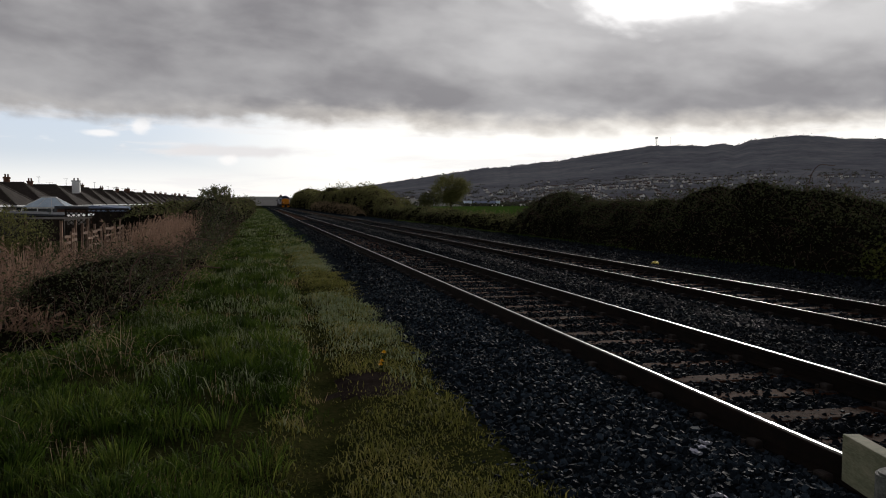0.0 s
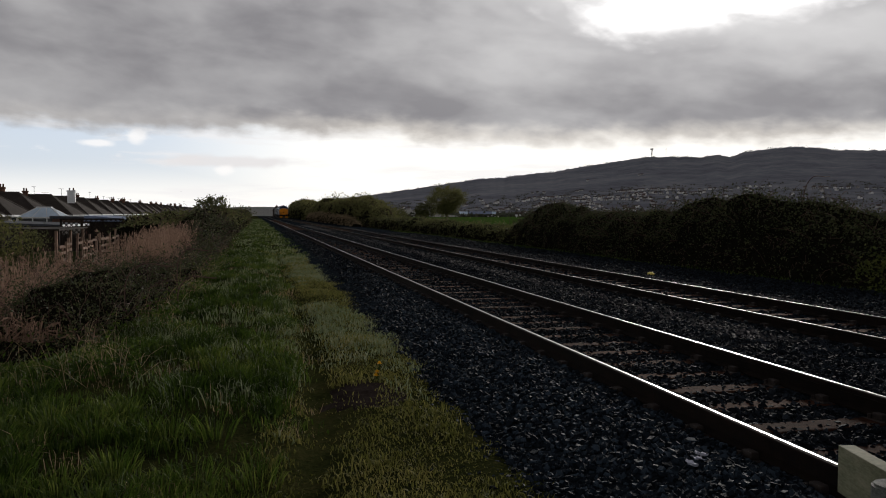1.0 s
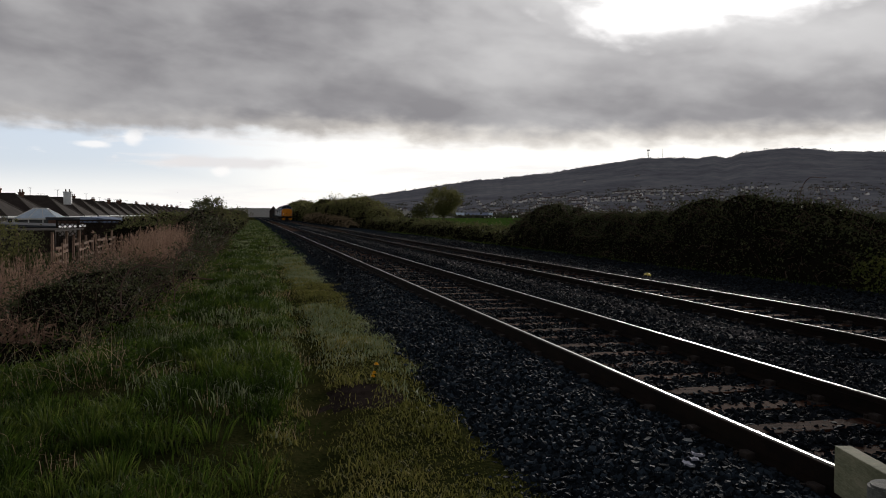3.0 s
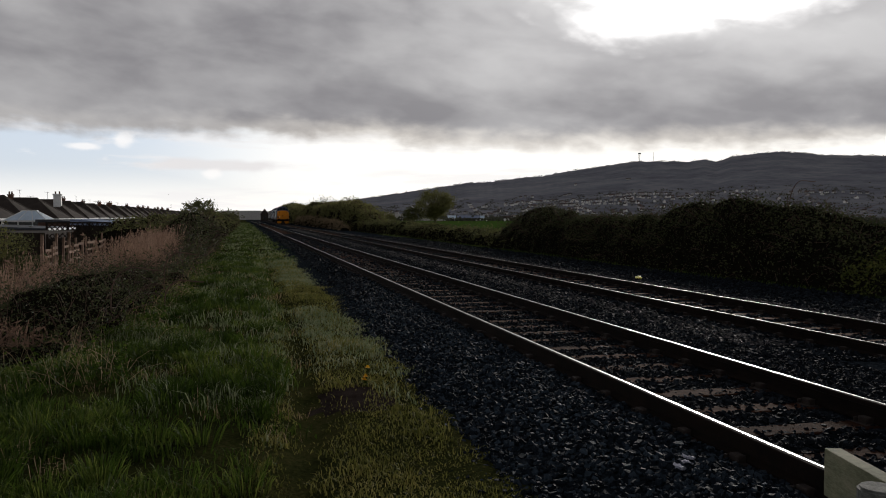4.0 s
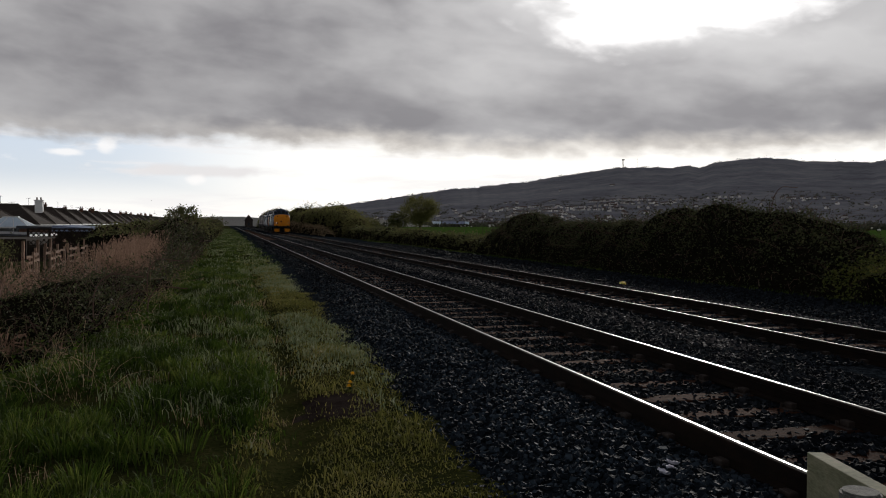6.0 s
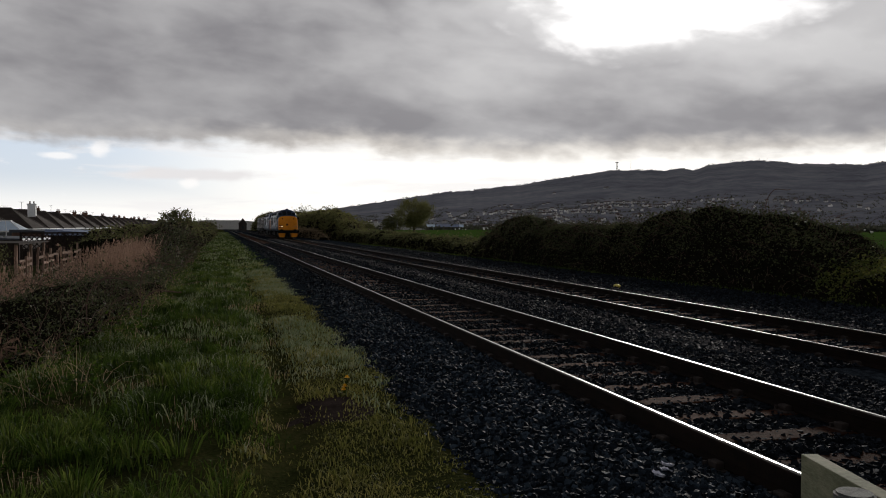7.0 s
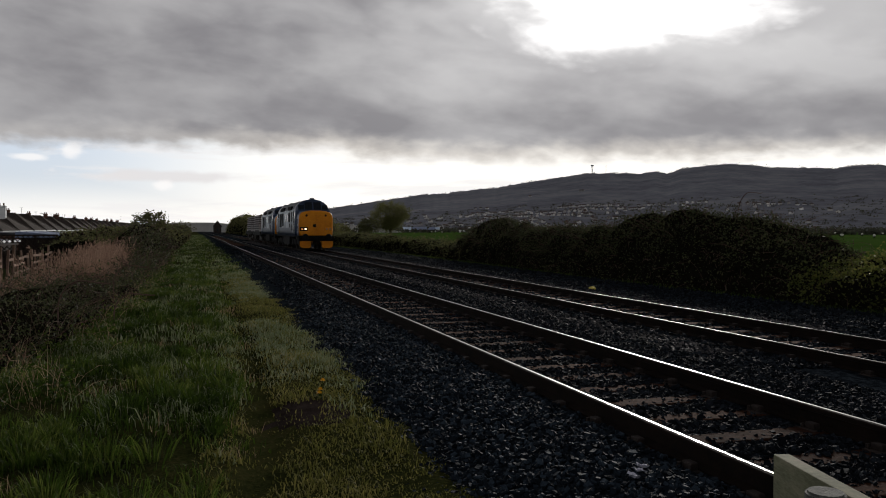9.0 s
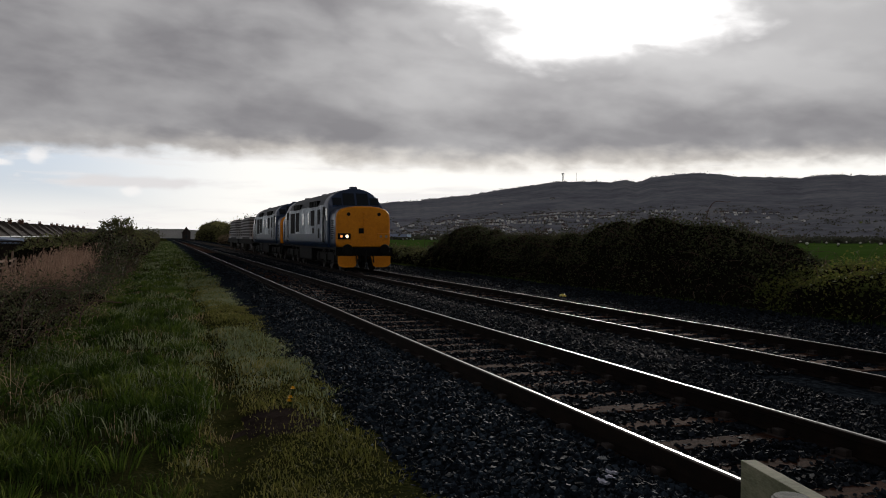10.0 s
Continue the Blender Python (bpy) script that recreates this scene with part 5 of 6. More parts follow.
def build_town():
    rng = random.Random(77)
    h = thing("hillside_house", label="pale-walled house with a dark roof under the hill", category="house", group="houses below the hill")
    bm = bmesh.new()
    prism(bm, [(-2.8, -1.5), (2.8, -1.5), (2.8, 3.6), (0, 5.4), (-2.8, 3.6)], "x", -3.8, 3.8)
    part("wall", bm, HOUSE_WHITE, h)
    for s in (-1, 1):
        bm = bmesh.new()
        prism(bm, [(0, 5.45), (0, 5.75), (s * 3.2, 3.6), (s * 3.2, 3.3)], "x", -4.0, 4.0)
        part("roof", bm, HOUSE_ROOF, h)
    for x in (-1.9, 1.9):
        for z in (0.5, 2.3):
            bm = bmesh.new()
            box(bm, x - 0.6, x + 0.6, -2.86, -2.81, z, z + 1.0)
            part("window", bm, FARGLASS, h)
    bm = bmesh.new()
    box(bm, -0.4, 0.4, 0.5, 1.1, 4.6, 6.4)
    part("chimney", bm, BRICK, h)
    placed = False

    def put(az, r, turn, s=1.0):
        nonlocal placed
        x, y = bearing(az, r)
        m = pose(x, y, hill_height(az, r) - 0.4, 0, 0, turn)
        if not placed:
            h.matrix_basis = m
            placed = True
        else:
            copy_thing(h, m)
    # terraces in rows along the slope, then scattered houses
    for az0, az1, r, step in ((27.6, 32.5, 1790, 0.26), (21.0, 24.0, 1740, 0.28), (29.0, 33.6, 1700, 0.33), (24.4, 29, 1660, 0.36), (33.5, 38.5, 1800, 0.36), (40.5, 45.5, 1760, 0.42), (22, 30, 1580, 0.4)):
        a = az0
        while a < az1:
            put(a, r + rng.uniform(-12, 12), -a + rng.uniform(-8, 8) + rng.choice((0, 0, 0, 90)))
            a += step * rng.uniform(0.75, 1.35)
    for i in range(170):
        a = rng.choice((rng.uniform(10, 47), rng.gauss(24, 5), rng.gauss(31, 6)))
        put(max(9.5, min(53, a)), rng.choice((rng.uniform(1150, 1650), rng.uniform(1350, 1750))), rng.uniform(0, 180))
    for az, r in ((21.2, 1950), (21.6, 1960), (22.1, 1940), (24.6, 1880), (24.9, 1900), (25.4, 2300), (29.2, 2330), (29.4, 2325)):
        put(az, r, -az)
    # hedgerows, woods and garden trees between the houses and across the plain
    g = np.random.default_rng(78)
    pts = []
    for i in range(1100):
        a = g.uniform(9, 54)
        r = g.uniform(950, 1950)
        x, y = bearing(a, r)
        c = np.array([x, y, hill_height(a, r) + 2.5])
        pts.append(c + g.normal(size=(12, 3)) * np.array([4, 4, 1.3]) - np.array([0, 0, 1.2]))
    v, f = leaf_cloud(np.concatenate(pts), 2.6, g, 0.2, 0.9)
    tagged(raw("town_trees", v, f, TOWN_TREE, paced=False), "dark garden trees among the far houses", "trees", kind="stuff")
    pts = []
    for r, a0, a1, hh in ((430, 9, 22, 1.6), (520, 9, 54, 2.2), (700, 9, 54, 3.0), (900, 9, 54, 3.6), (330, 44, 56, 1.4)):
        for a in np.arange(a0, a1, 0.1):
            if g.uniform() < 0.85:
                x, y = bearing(a, r * (1 + 0.03 * math.sin(a)))
                pts.append(np.array([x, y, -0.7 + hh * 0.5]) + g.normal(size=(6, 3)) * np.array([0.8, 0.8, hh * 0.35]))
    v, f = leaf_cloud(np.concatenate(pts), 1.5, g, 0.2, 0.9)
    tagged(raw("field_hedgerow", v, f, TOWN_TREE, paced=False), "dark hedgerows between the flat fields", "hedgerow", kind="stuff")
    # low farm buildings behind the green field
    for az, r, w, d, hh, mat, roof, label in ((17.2, 470, 7, 4, 1.6, DARK_WOOD, BLUE_FELT, "long dark-roofed farm shed behind the field"), (18.1, 480, 2.5, 2, 1.6, WHITE, POLY, "small pale blue-roofed hut behind the field"),
                                              (20.2, 490, 2.5, 2, 1.4, WHITE, TILE, "small white hut with a reddish roof"), (15.9, 480, 2.5, 2, 1.6, WHITE, POLY, "white farm shed behind the tree")):
        x, y = bearing(az, r)
        ob = thing("farm_shed", pose(x, y, -0.7, 0, 0, -az), label=label, category="shed")
        bm = bmesh.new()
        box(bm, -w, w, -d, d, 0, hh)
        part("wall", bm, mat, ob)
        bm = bmesh.new()
        prism(bm, [(-d - 0.3, hh + 0.02), (d + 0.3, hh + 0.02), (0, hh + 1.7)], "x", -w - 0.3, w + 0.3)
        part("roof", bm, roof, ob)
    # mast on the crest
    x, y = bearing(30.08, 3280)
    m = thing("radio_mast", pose(x, y, 3280 * math.tan(radians(4.24)) - 2), label="lattice radio mast on the hill crest", category="mast")
    bm = bmesh.new()
    for q in range(4):
        c, s = math.cos(q * math.pi / 2), math.sin(q * math.pi / 2)
        tube(bm, (c * 1.8, s * 1.8, 0), (c * 4.0, s * 4.0, 36), 0.5, sides=4)
    part("lattice", bm, WIRE, m)
    bm = bmesh.new()
    for z in (10, 18, 26):
        box(bm, -2.8, 2.8, -2.8, 2.8, z - 0.3, z + 0.3)
    box(bm, -4.6, 4.6, -4.6, 4.6, 31, 36)
    part("dishes", bm, WIRE, m)
    x, y = bearing(31.1, 3280)
    m = thing("radio_mast", pose(x, y, 3280 * math.tan(radians(4.24)) - 2), label="slender pole mast on the hill crest", category="mast")
    bm = bmesh.new()
    tube(bm, (0, 0, 0), (0, 0, 38), 0.7, 0.4, 5)
    part("pole", bm, WIRE, m)


build_town()

# ---- sheep in the field ----


def build_sheep():
    rng = random.Random(12)
    ob = thing("sheep", label="white woolly sheep grazing in the green field", category="sheep", group="sheep in the field")
    bm = bmesh.new()
    bmesh.ops.create_icosphere(bm, subdivisions=2, radius=1, matrix=Matrix.Translation((0, 0, 0.62)) @ Matrix.Diagonal((0.52, 0.3, 0.32, 1)))
    part("body", bm, WOOL, ob, smooth=True)
    bm = bmesh.new()
    bmesh.ops.create_icosphere(bm, subdivisions=2, radius=1, matrix=Matrix.Translation((0.62, 0, 0.5)) @ Matrix.Diagonal((0.19, 0.1, 0.12, 1)))
    part("head", bm, SOOT, ob, smooth=True)
    for x in (-0.3, 0.3):
        for y in (-0.14, 0.14):
            bm = bmesh.new()
            tube(bm, (x, y, 0), (x, y, 0.45), 0.04, sides=6)
            part("leg", bm, SOOT, ob)
    spots = [(47.0, 220), (48.2, 260), (48.9, 200), (49.4, 310), (50.2, 270), (50.8, 340), (51.4, 230), (46.6, 330), (20.0, 330), (18.6, 350), (17.8, 390)]
    for i, (az, r) in enumerate(spots):
        x, y = bearing(az, r)
        m = pose(x, y, -0.7, 0, 0, rng.uniform(0, 360))
        if i:
            copy_thing(ob, m)
        else:
            ob.matrix_basis = m


build_sheep()

# ---- small things by the track ----


def build_small():
    # timber fence end: a lichened board on a round post
    ob = thing("timber_barrier", label="lichened pale timber rail board on a round weathered post", category="fence")
    a, b = Vector((1.877, 2.279, 0)), Vector((1.40, -0.03, 0))
    d = (b - a).normalized()
    turn = math.degrees(math.atan2(d.x, -d.y))
    bm = bmesh.new()
    box(bm, -0.027, 0.027, -(b - a).length, 0, 0.465, 0.62, 0.004)
    board = part("board", bm, LICHEN_BOARD, ob)
    board.matrix_basis = pose(a.x, a.y, 0, 0, 0, turn)
    for q, top in (((1.703, 1.883), 0.632), ((1.36, 0.244), 0.63)):
        bm = bmesh.new()
        tube(bm, (0, 0, -0.92), (0, 0, 0), 0.057, 0.055, 20)
        bmesh.ops.bevel(bm, geom=[e for e in bm.edges if all(v.co.z > -0.01 for v in e.verts)], offset=0.007, segments=2, affect="EDGES")
        p = part("post", bm, POST_WOOD, ob)
        p.matrix_basis = pose(*q, top)
    # yellow flower on the bare patch
    fl = thing("dandelion", spot(1.16, 7.15, float(land(1.16, 7.15))), label="yellow dandelion flowers on the bare muddy patch", category="flower")
    rng = random.Random(3)
    for i, (x, y, h) in enumerate(((0, 0, 0.08), (0.025, 0.02, 0.16), (-0.014, -0.02, 0.05))):
        bm = bmesh.new()
        tube(bm, (x * 0.4, y * 0.4, 0), (x, y, h), 0.005, sides=5)
        part("stem", bm, GRASS, fl)
        bm = bmesh.new()
        for ring, (r, rise) in enumerate(((0.028, 0.004), (0.022, 0.016), (0.012, 0.024))):
            for k in range(12):
                t = (k + ring * 0.5) / 12 * math.tau
                c, s = math.cos(t), math.sin(t)
                p = [bm.verts.new((x + q * c - u * s, y + q * s + u * c, h + z)) for q, u, z in ((0.003, 0, 0.002), (r * 0.6, 0.008, rise), (r, 0, rise * 1.1), (r * 0.6, -0.008, rise))]
                bm.faces.new(p)
        part("petals", bm, PETAL, fl)
    for k in range(7):
        t = k / 7 * math.tau
        bm = bmesh.new()
        c, s = math.cos(t), math.sin(t)
        p = [bm.verts.new((q * c - u * s, q * s + u * c, z)) for q, u, z in ((0.01, 0, 0.01), (0.06, 0.015, 0.03), (0.12, 0, 0.012), (0.06, -0.015, 0.03))]
        bm.faces.new(p)
        part("leaf", bm, GRASS_SHORT, fl)
    # crumpled yellow plastic beside the far rail
    bm = bmesh.new()
    bmesh.ops.create_icosphere(bm, subdivisions=3, radius=1)
    for v in bm.verts:
        k = 1 + 0.35 * noise.noise(v.co * 2.3) + 0.15 * noise.noise(v.co * 6)
        v.co = Vector((v.co.x * 0.1, v.co.y * 0.2, max(0, v.co.z + 0.25) * 0.07)) * k
    ob = part("plastic_sack", bm, SACK, None)
    ob.matrix_basis = spot(11.35, 19.55, float(bed(11.35, 19.55)), 0, 0, -20)
    tagged(ob, "crumpled yellow plastic sack on the ballast shoulder", "sack")
    # scraps of pale litter
    for i, (x, y) in enumerate(((2.62, 3.93), (2.55, 3.88), (2.7, 4.02), (2.3, 3.3))):
        bm = bmesh.new()
        bmesh.ops.create_grid(bm, x_segments=4, y_segments=4, size=0.035)
        for v in bm.verts:
            v.co.z += 0.03 * noise.noise(v.co * 30 + Vector((i, 0, 0)))
        bmesh.ops.solidify(bm, geom=bm.faces[:], thickness=0.002)
        ob = part("litter_scrap", bm, PAPER)
        ob.matrix_basis = spot(x, y, float(bed(x, y)) + 0.035, 12 * i - 10, 20, 40 * i)
        tagged(ob, "crumpled scrap of pale bluish litter on the stones", "litter", "litter on the ballast")
    # arching dead bramble canes over the hedge
    rng = np.random.default_rng(90)
    for x, y, z, l in ((16.2, 19.1, 1.75, 1.4), (16.0, 26.6, 1.5, 0.75), (-2.0, 12.5, 0.1, 0.9), (-1.6, 16.5, 0.2, 0.8), (-1.3, 13.6, -0.1, 0.7)):
        cu = bpy.data.curves.new("bramble_cane", "CURVE")
        cu.dimensions, cu.bevel_depth, cu.bevel_resolution = "3D", 0.011, 1
        s = cu.splines.new("BEZIER")
        s.bezier_points.add(2)
        for bp, q in zip(s.bezier_points, ((0, 0, -0.4), (0.1, -0.12 * l, 0.42 * l), (0.1, -l * 0.95, 0.5 * l))):
            bp.co = q
            bp.handle_left_type = bp.handle_right_type = "AUTO"
        cu.materials.append(THORN)
        ob = new("bramble_cane", cu)
        ob.matrix_basis = spot(x, y, z, 0, 0, rng.uniform(-30, 30) + (60 if x < 0 else 0))
        tagged(ob, "single dead bramble cane arching out of the thicket", "bramble", "bramble canes")


build_small()

# ---- the train ----
LOCO, WAGON = 18.75, 13.4
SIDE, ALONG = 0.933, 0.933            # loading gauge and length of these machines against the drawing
TRACK_X, TRACK_Z = 8.24, -B_DROP


def section(clip=9.0, widen=1.0):
    half = [(1.33, 1.08), (1.35, 1.35), (1.35, 1.72), (1.35, 2.3), (1.34, 2.9), (1.29, 3.16), (1.14, 3.46), (0.9, 3.67), (0.55, 3.84), (0.2, 3.92)]
    pts = half + [(-x, z) for x, z in half[::-1]]
    return [(x * widen, min(z, clip)) for x, z in pts]


def nose_section(k, drop=0.0):
    half = [(1.24, 1.1), (1.29, 1.3), (1.29, 2.45), (1.24, 2.68), (1.08, 2.86), (0.75, 2.96), (0.35, 3.01)]
    pts = half + [(-x, z) for x, z in half[::-1]]
    c = 1.9
    return [(x * k, c + (z - c) * k - drop) for x, z in pts]


def loft(bm, rows, flip=None, caps=(True, True)):
    """rows: (y, outline); outlines share their count."""
    rings = []
    for y, pts in rows:
        rings.append([bm.verts.new((x, (flip - y) if flip is not None else y, z)) for x, z in pts])
    n = len(rings[0])
    for a, b in zip(rings, rings[1:]):
        for i in range(n):
            bm.faces.new((a[i], a[(i + 1) % n], b[(i + 1) % n], b[i]))
    if caps[0]:
        bm.faces.new(rings[0])
    if caps[1]:
        bm.faces.new(rings[-1][::-1])


def fbox(bm, x0, x1, y0, y1, z0, z1, flip=None, bevel=0.0):
    if flip is not None:
        y0, y1 = flip - y1, flip - y0
    box(bm, x0, x1, y0, y1, z0, z1, bevel)


def wheelset(parent, y, r):
    bm = bmesh.new()
    for s in (-1, 1):
        tube(bm, (s * 0.68, 0, 0), (s * 0.82, 0, 0), r, r, 28)
        tube(bm, (s * 0.66, 0, 0), (s * 0.685, 0, 0), r + 0.03, r + 0.03, 28)
        tube(bm, (s * 0.82, 0, 0), (s * 0.84, 0, 0), r * 0.72, r * 0.66, 24)
        for k in range(5):
            t = k * math.tau / 5
            tube(bm, (s * 0.84, r * 0.45 * math.cos(t), r * 0.45 * math.sin(t)), (s * 0.852, r * 0.45 * math.cos(t), r * 0.45 * math.sin(t)), r * 0.1, sides=8)
    tube(bm, (-0.9, 0, 0), (0.9, 0, 0), 0.09, sides=10)
    ob = part("wheelset", bm, WHEEL, parent)
    ob.matrix_basis = pose(0, y, r)
    WHEELS.append(ob)
    return ob


WHEELS = []


def bogie(parent, yc, axles, r, half, mat=None):
    bm = bmesh.new()
    for s in (-1, 1):
        x = s * 1.02
        prism(bm, [(yc - half, 0.52), (yc - half + 0.25, 0.82), (yc + half - 0.25, 0.82), (yc + half, 0.52), (yc + half - 0.2, 0.44), (yc - half + 0.2, 0.44)], "x", x - 0.07, x + 0.07)
        for a in axles:
            box(bm, x - 0.12, x + 0.14, yc + a - 0.17, yc + a + 0.17, r - 0.17, r + 0.19, 0.02)
            for e in (-0.28, 0.28):
                tube(bm, (x + s * 0.02, yc + a + e, 0.5), (x + s * 0.02, yc + a + e, 0.85), 0.075, sides=8)
            box(bm, x - 0.06, x + 0.06, yc + a - r - 0.1, yc + a - r - 0.04, 0.25, 0.75)
        box(bm, x - 0.03, x + 0.05, yc - half, yc + half, 0.3, 0.36)
    box(bm, -0.95, 0.95, yc - 0.3, yc + 0.3, 0.5, 0.98)
    ob = part("bogie", bm, mat or SOOT, parent)
    for a in axles:
        wheelset(parent, yc + a, r)
    return ob


def locomotive(lit):
    ob = thing("diesel_locomotive", label="navy and silver diesel locomotive with a yellow nose end" if lit else "second navy and silver diesel locomotive coupled behind the first",
               category="locomotive", group="locomotives of the train")
    # body between the cabs
    bm = bmesh.new()
    rows = [(2.12, section(3.0)), (2.62, section())] + [(y, section()) for y in (3.1, 3.75, 6.2, 8.7, 9.4, 10.05, 12.55, 15.0, 15.65)] + [(16.13, section()), (16.63, section(3.0))]
    loft(bm, rows)
    bm.normal_update()
    for f in bm.faces:
        c = f.calc_center_median()
        mid = 3.7 < c.y < LOCO - 3.7
        if c.z > 3.3 and (mid or c.z > 3.6):
            f.material_index = 2
        elif mid and c.z > 1.7:
            f.material_index = 1
        else:
            f.material_index = 0
        f.smooth = abs(f.normal.y) < 0.3
    part("body", bm, [NAVY, SILVER, ROOF_GREY], ob, "weathered silver sides with reflections mottled into the colour, navy cabs, grey roof")
    for flip in (None, LOCO):
        front = flip is None
        bm = bmesh.new()
        loft(bm, [(0.56, nose_section(0.9)), (0.585, nose_section(0.95)), (0.63, nose_section(0.98)), (0.72, nose_section(1.0)), (2.2, nose_section(1.0, -0.03))], flip)
        for f in bm.faces:
            c = f.calc_center_median()
            y = c.y if front else LOCO - c.y
            f.material_index = 0 if y < 0.73 else 1
            f.smooth = 0.57 < y
        nose = part("nose", bm, [YELLOW, NAVY], ob, "bright yellow rounded nose end")
        # nose doors, lamps and discs
        d = 0.555 if front else LOCO - 0.555
        s = -1 if front else 1
        bm = bmesh.new()
        for x in (-0.72, 0.72):
            tube(bm, (x, d, 2.63), (x, d + s * 0.03, 2.63), 0.085, sides=18)
        part("marker_disc", bm, SOOT, nose, "dark round marker light")
        bm = bmesh.new()
        fbox(bm, -0.24, 0.0, 0.525, 0.56, 1.74, 1.98, flip, 0.01)
        part("badge", bm, SOOT, nose, "dark square plate")
        for x in (-0.93, 0.93):
            bm = bmesh.new()
            fbox(bm, x - 0.3, x + 0.3, 0.5, 0.565, 1.47, 1.75, flip, 0.03)
            cl = part("headlamp_unit", bm, SOOT if front and lit and x < 0 else YELLOW, nose, "headlight cluster housing")
            for k, dx in enumerate((-0.13, 0.13)):
                bm = bmesh.new()
                yy = 0.498 if front else LOCO - 0.498
                tube(bm, (x + dx, yy, 1.61), (x + dx, yy + s * 0.012, 1.61), 0.07 if k else 0.06, sides=16)
                on = lit and front and x < 0
                part("lamp", bm, (LAMP_ON if k else LAMP_ORANGE) if on else LENS, cl, "glowing warm headlight" if on else "unlit lamp")
        bm = bmesh.new()
        for x in (-0.02, 0.02):
            fbox(bm, x - 0.008, x + 0.008, 0.545, 0.562, 1.2, 2.85, flip)
        # grab rails
        for x in (-0.55, 0.55):
            fbox(bm, x - 0.012, x + 0.012, 0.52, 0.535, 1.25, 1.6, flip)
        part("nose_door_seam", bm, YELLOW, nose)
        bm = bmesh.new()
        for x in (-1.0, 1.0):
            for k in range(9):
                z = 1.5 + k * 0.1
                fbox(bm, x * 1.285 - 0.012, x * 1.285 + 0.012, 1.2, 1.8, z, z + 0.05, flip)
        part("side_grille", bm, SOOT, nose)
        # windscreen: the sloped front of the cab
        def slope(u, w):
            y = 2.12 + 0.5 * w - 0.012
            return (u, y if front else LOCO - y, 3.02 + 0.88 * w)
        for u0, u1, w0, w1 in ((-0.62, -0.05, 0.1, 0.76), (0.05, 0.62, 0.1, 0.76), (-1.13, -0.7, 0.1, 0.5), (0.7, 1.13, 0.1, 0.5)):
            bm = bmesh.new()
            a = [bm.verts.new(slope(u, w)) for u, w in ((u0, w0), (u1, w0), (u1, w1), (u0, w1))]
            f = bm.faces.new(a)
            bmesh.ops.solidify(bm, geom=[f], thickness=0.01)
            part("windscreen", bm, CABGLASS, ob, "dark cab windscreen")
        bm = bmesh.new()
        fbox(bm, -0.16, 0.16, 2.66, 3.0, 3.9, 4.02, flip, 0.02)
        part("horn_box", bm, NAVY, ob)
        # cab side doors and windows
        for s2 in (-1, 1):
            x = s2 * 1.352
            bm = bmesh.new()
            fbox(bm, x - 0.012, x + 0.012, 2.35, 2.85, 2.35, 2.95, flip, 0.01)
            part("cab_window", bm, CABGLASS, ob)
            bm = bmesh.new()
            fbox(bm, x - 0.01, x + 0.01, 3.0, 3.6, 1.3, 3.05, flip, 0.006)
            dr = part("cab_door", bm, SOOT, ob, "dark recessed cab door")
            bm = bmesh.new()
            for e in (2.95, 3.65):
                yy = e if front else LOCO - e
                tube(bm, (x + s2 * 0.04, yy, 1.35), (x + s2 * 0.04, yy, 2.6), 0.018, sides=6)
            part("handrail", bm, WHITE, dr, "white handrail")
        # buffer beam, buffers, coupling, ploughs
        bm = bmesh.new()
        fbox(bm, -1.33, 1.33, 0.42, 0.72, 0.72, 1.1, flip, 0.015)
        part("buffer_beam", bm, SOOT, ob)
        for x in (-0.87, 0.87):
            bm = bmesh.new()
            ya, yb, yc = (0.0, 0.05, 0.45) if front else (LOCO, LOCO - 0.05, LOCO - 0.45)
            tube(bm, (x, ya, 1.0), (x, yb, 1.0), 0.23, 0.25, 20)
            tube(bm, (x, yb, 1.0), (x, yc, 1.0), 0.09, 0.15, 14)
            part("buffer", bm, SOOT, ob)
        ya, yb = (0.08, 0.45) if front else (LOCO - 0.08, LOCO - 0.45)
        bm = bmesh.new()
        tube(bm, (0, yb, 0.95), (0, ya, 0.95), 0.05, sides=8)
        tube(bm, (0, ya, 0.98), (0, ya, 0.5), 0.035, sides=8)
        part("coupling", bm, SOOT, ob, "hanging screw coupling")
        for x in (-0.4, -0.25, 0.25, 0.4):
            bm = bmesh.new()
            tube(bm, (x, yb, 0.85), (x, ya + (0.15 if front else -0.15), 0.4), 0.03, sides=8)
            part("brake_hose", bm, SOOT, ob)
        for x in (-1, 1) if lit and front else ():
            bm = bmesh.new()
            out = [(x * 0.3, 0.7), (x * 1.24, 0.7), (x * 1.24, 0.36), (x * 1.17, 0.24), (x * 1.0, 0.18), (x * 0.55, 0.18), (x * 0.42, 0.25), (x * 0.36, 0.45)]
            prism(bm, out, "y", *((0.4, 0.46) if front else (LOCO - 0.46, LOCO - 0.4)))
            part("plough", bm, YELLOW, ob, "yellow snowplough blade")
    # roof and side fittings
    for y0, y1 in ((5.2, 8.2), (10.8, 13.6)):
        bm = bmesh.new()
        for k in range(int((y1 - y0) / 0.5)):
            for x in (-1, 1):
                y = y0 + k * 0.5
                box(bm, x * 1.2 - 0.14, x * 1.2 + 0.14, y, y + 0.36, 3.12, 3.42)
        part("roof_grille", bm, SOOT, ob, "row of dark vents under the roof edge")
    bm = bmesh.new()
    tube(bm, (0, 14.2, 3.8), (0, 14.2, 3.94), 0.5, 0.46, 24)
    part("fan_cowl", bm, ROOF_GREY, ob)
    bm = bmesh.new()
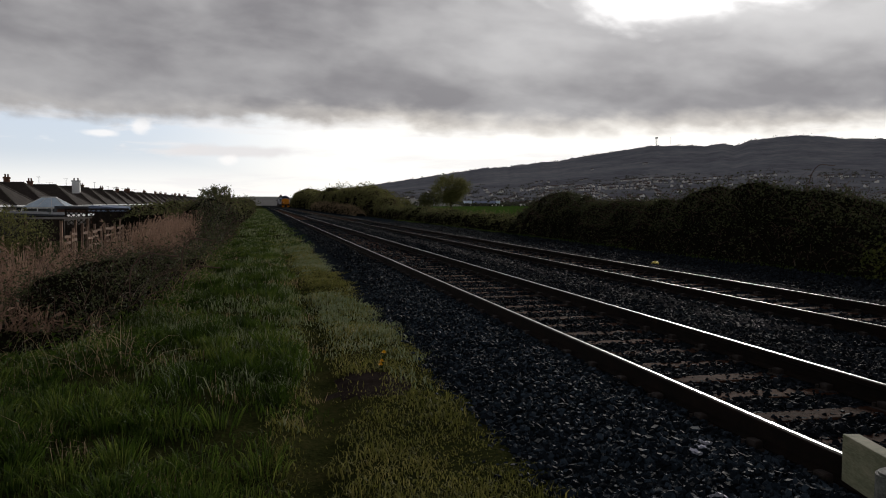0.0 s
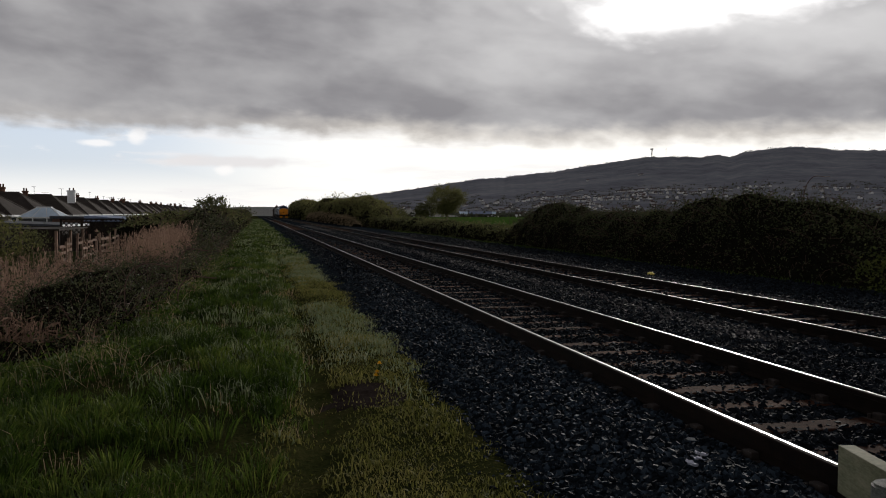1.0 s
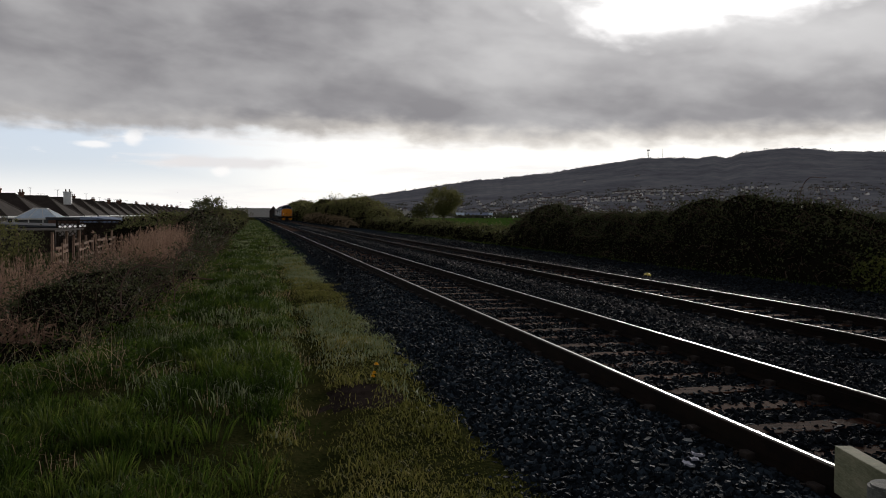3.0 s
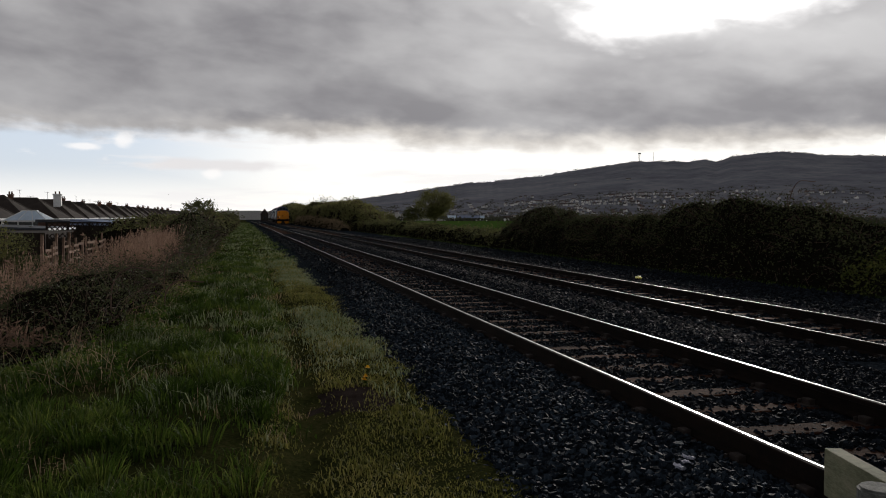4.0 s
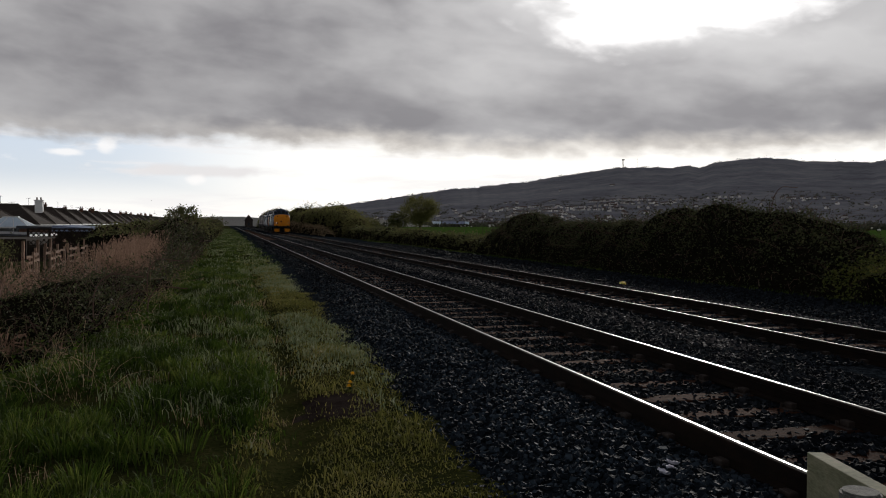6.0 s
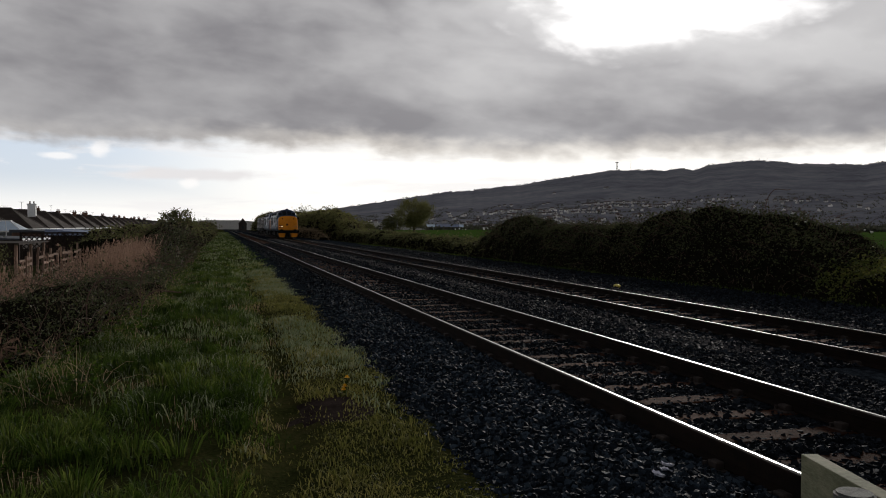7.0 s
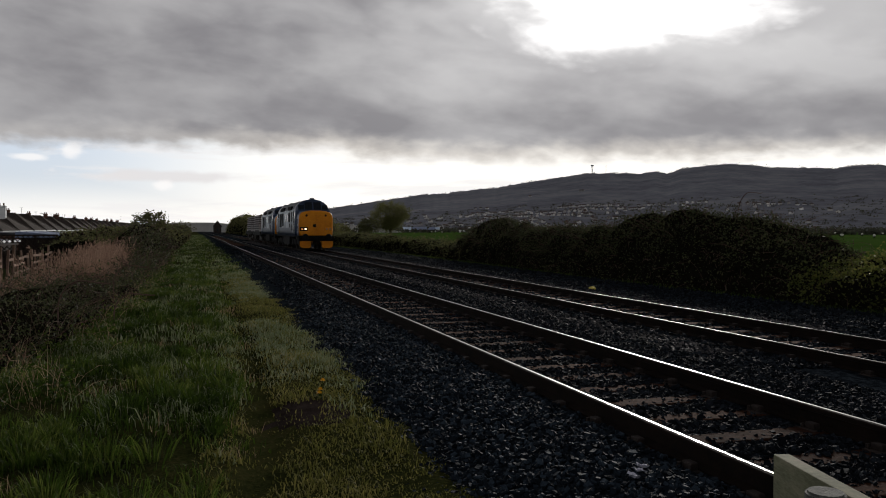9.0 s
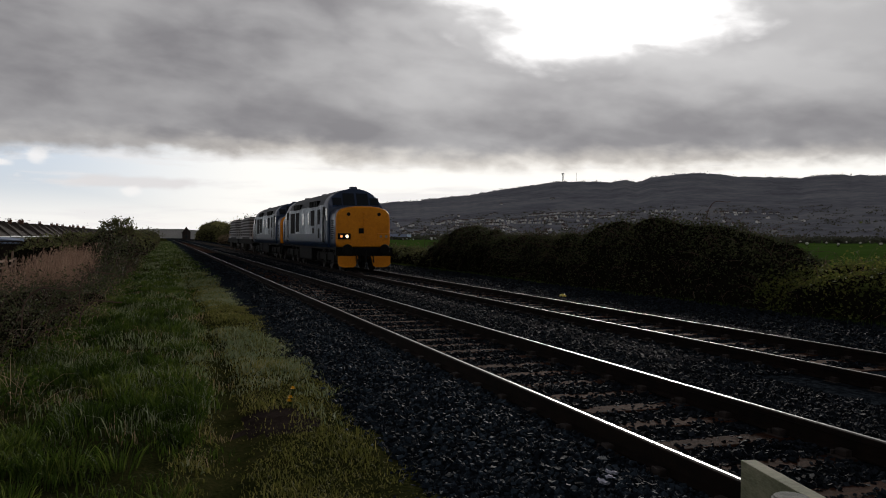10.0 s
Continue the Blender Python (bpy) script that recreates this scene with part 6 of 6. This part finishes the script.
    box(bm, -0.3, 0.3, 8.7, 9.6, 3.85, 3.95, 0.02)
    box(bm, -0.3, 0.3, 4.4, 7.6, 3.8, 3.925, 0.02)
    box(bm, -0.3, 0.3, 10.6, 12.6, 3.8, 3.925, 0.02)
    part("exhaust_hatch", bm, ROOF_GREY, ob)
    for x in (-1.352, 1.352):
        for y0, y1, z0, z1, mat in ((4.4, 5.0, 2.2, 2.95, SOOT), (6.0, 7.0, 2.15, 2.95, SOOT), (7.4, 7.9, 2.2, 2.85, CABGLASS), (9.2, 9.75, 2.2, 2.85, CABGLASS),
                                    (11.0, 12.1, 1.85, 2.95, SOOT), (12.6, 14.2, 1.75, 2.95, SOOT), (6.1, 6.5, 1.75, 2.05, SOOT), (4.5, 4.9, 1.5, 2.0, SOOT)):
            bm = bmesh.new()
            box(bm, x - 0.012, x + 0.012, y0, y1, z0, z1, 0.006)
            part("side_window" if mat is CABGLASS else "side_grille", bm, mat, ob)
    bm = bmesh.new()
    box(bm, -1.25, 1.25, 7.3, 11.4, 0.32, 1.07, 0.08)
    box(bm, -1.3, 1.3, 0.74, LOCO - 0.74, 0.98, 1.079)
    part("fuel_tank", bm, SOOT, ob)
    for yc in (4.0, LOCO - 4.0):
        bogie(ob, yc, (-2.05, 0, 2.05), 0.545, 2.75)
    return ob


def flask_wagon():
    ob = thing("flask_wagon", label="low bogie wagon with a ribbed grey flask cover", category="wagon", group="wagons of the train")
    L = WAGON
    bm = bmesh.new()
    for s in (-1, 1):
        box(bm, s * 1.2 - 0.08, s * 1.2 + 0.08, 0.5, L - 0.5, 0.85, 1.2)
    box(bm, -1.28, 1.28, 0.5, L - 0.5, 1.2, 1.3, 0.01)
    for y in (0.42, L - 0.6):
        box(bm, -1.3, 1.3, y, y + 0.18, 0.75, 1.25, 0.01)
    part("underframe", bm, SOOT, ob)
    bm = bmesh.new()
    prism(bm, [(-1.16, 1.304), (1.16, 1.304), (1.16, 3.2), (1.0, 3.36), (-1.0, 3.36), (-1.16, 3.2)], "y", 3.3, L - 3.3)
    body = part("flask_cover", bm, FLASK_DARK, ob)
    for k in range(7):
        z = 1.5 + k * 0.27
        bm = bmesh.new()
        box(bm, -1.28, 1.28, 3.2, L - 3.2, z, z + 0.11, 0.02)
        part("rib", bm, FLASK, body)
    bm = bmesh.new()
    for y0 in (1.0, L - 3.2):
        box(bm, -1.2, 1.2, y0, y0 + 2.2, 1.3, 1.5, 0.04)
        for x in (-1.15, 1.15):
            for y in (y0 + 0.1, y0 + 2.1):
                tube(bm, (x, y, 1.3), (x, y, 2.2), 0.03, sides=6)
    part("end_platform", bm, FLASK, ob)
    for y in (0, L):
        s = 1 if y == 0 else -1
        for x in (-0.87, 0.87):
            bm = bmesh.new()
            tube(bm, (x, y, 1.0), (x, y + s * 0.05, 1.0), 0.22, sides=18)
            tube(bm, (x, y + s * 0.05, 1.0), (x, y + s * 0.45, 1.0), 0.09, 0.13, 12)
            part("buffer", bm, SOOT, ob)
    for yc in (2.4, L - 2.4):
        bogie(ob, yc, (-0.9, 0.9), 0.505, 1.45, WHEEL)
    return ob


VEHICLES = []


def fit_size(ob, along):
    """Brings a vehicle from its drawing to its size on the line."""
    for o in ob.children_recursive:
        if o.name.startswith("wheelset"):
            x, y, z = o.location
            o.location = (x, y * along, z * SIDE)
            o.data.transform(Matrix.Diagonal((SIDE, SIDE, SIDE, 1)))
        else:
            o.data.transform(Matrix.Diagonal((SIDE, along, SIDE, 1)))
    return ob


def build_train():
    y = 0.0
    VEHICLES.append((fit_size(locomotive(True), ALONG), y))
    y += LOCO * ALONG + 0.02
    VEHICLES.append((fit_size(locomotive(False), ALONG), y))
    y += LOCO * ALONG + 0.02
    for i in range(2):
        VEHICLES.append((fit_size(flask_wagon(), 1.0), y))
        y += WAGON + 0.02


build_train()

# distance of the leading buffers from the camera, along the line
RUN = [(0.0, 257.2), (2.5, 204.8), (4.0, 171.4), (5.5, 137.0), (7.0, 103.2), (8.0, 80.2), (9.0, 57.3), (9.5, 45.7), (10.0, 34.1)]


def run_at(t):
    return float(np.interp(t, [a for a, _ in RUN], [b for _, b in RUN]))


def motions():
    for ob, behind in VEHICLES:
        walk(ob, [(t, pose(TRACK_X, d + behind, TRACK_Z)) for t, d in RUN])
    for ob in WHEELS:
        rows = []
        x, y, r = ob.location
        for i in range(0, 301):
            t = i / FPS
            rows.append((t, pose(0, y, r, math.degrees((RUN[0][1] - run_at(t)) / r) % 360)))
        walk(ob, rows)


motions()
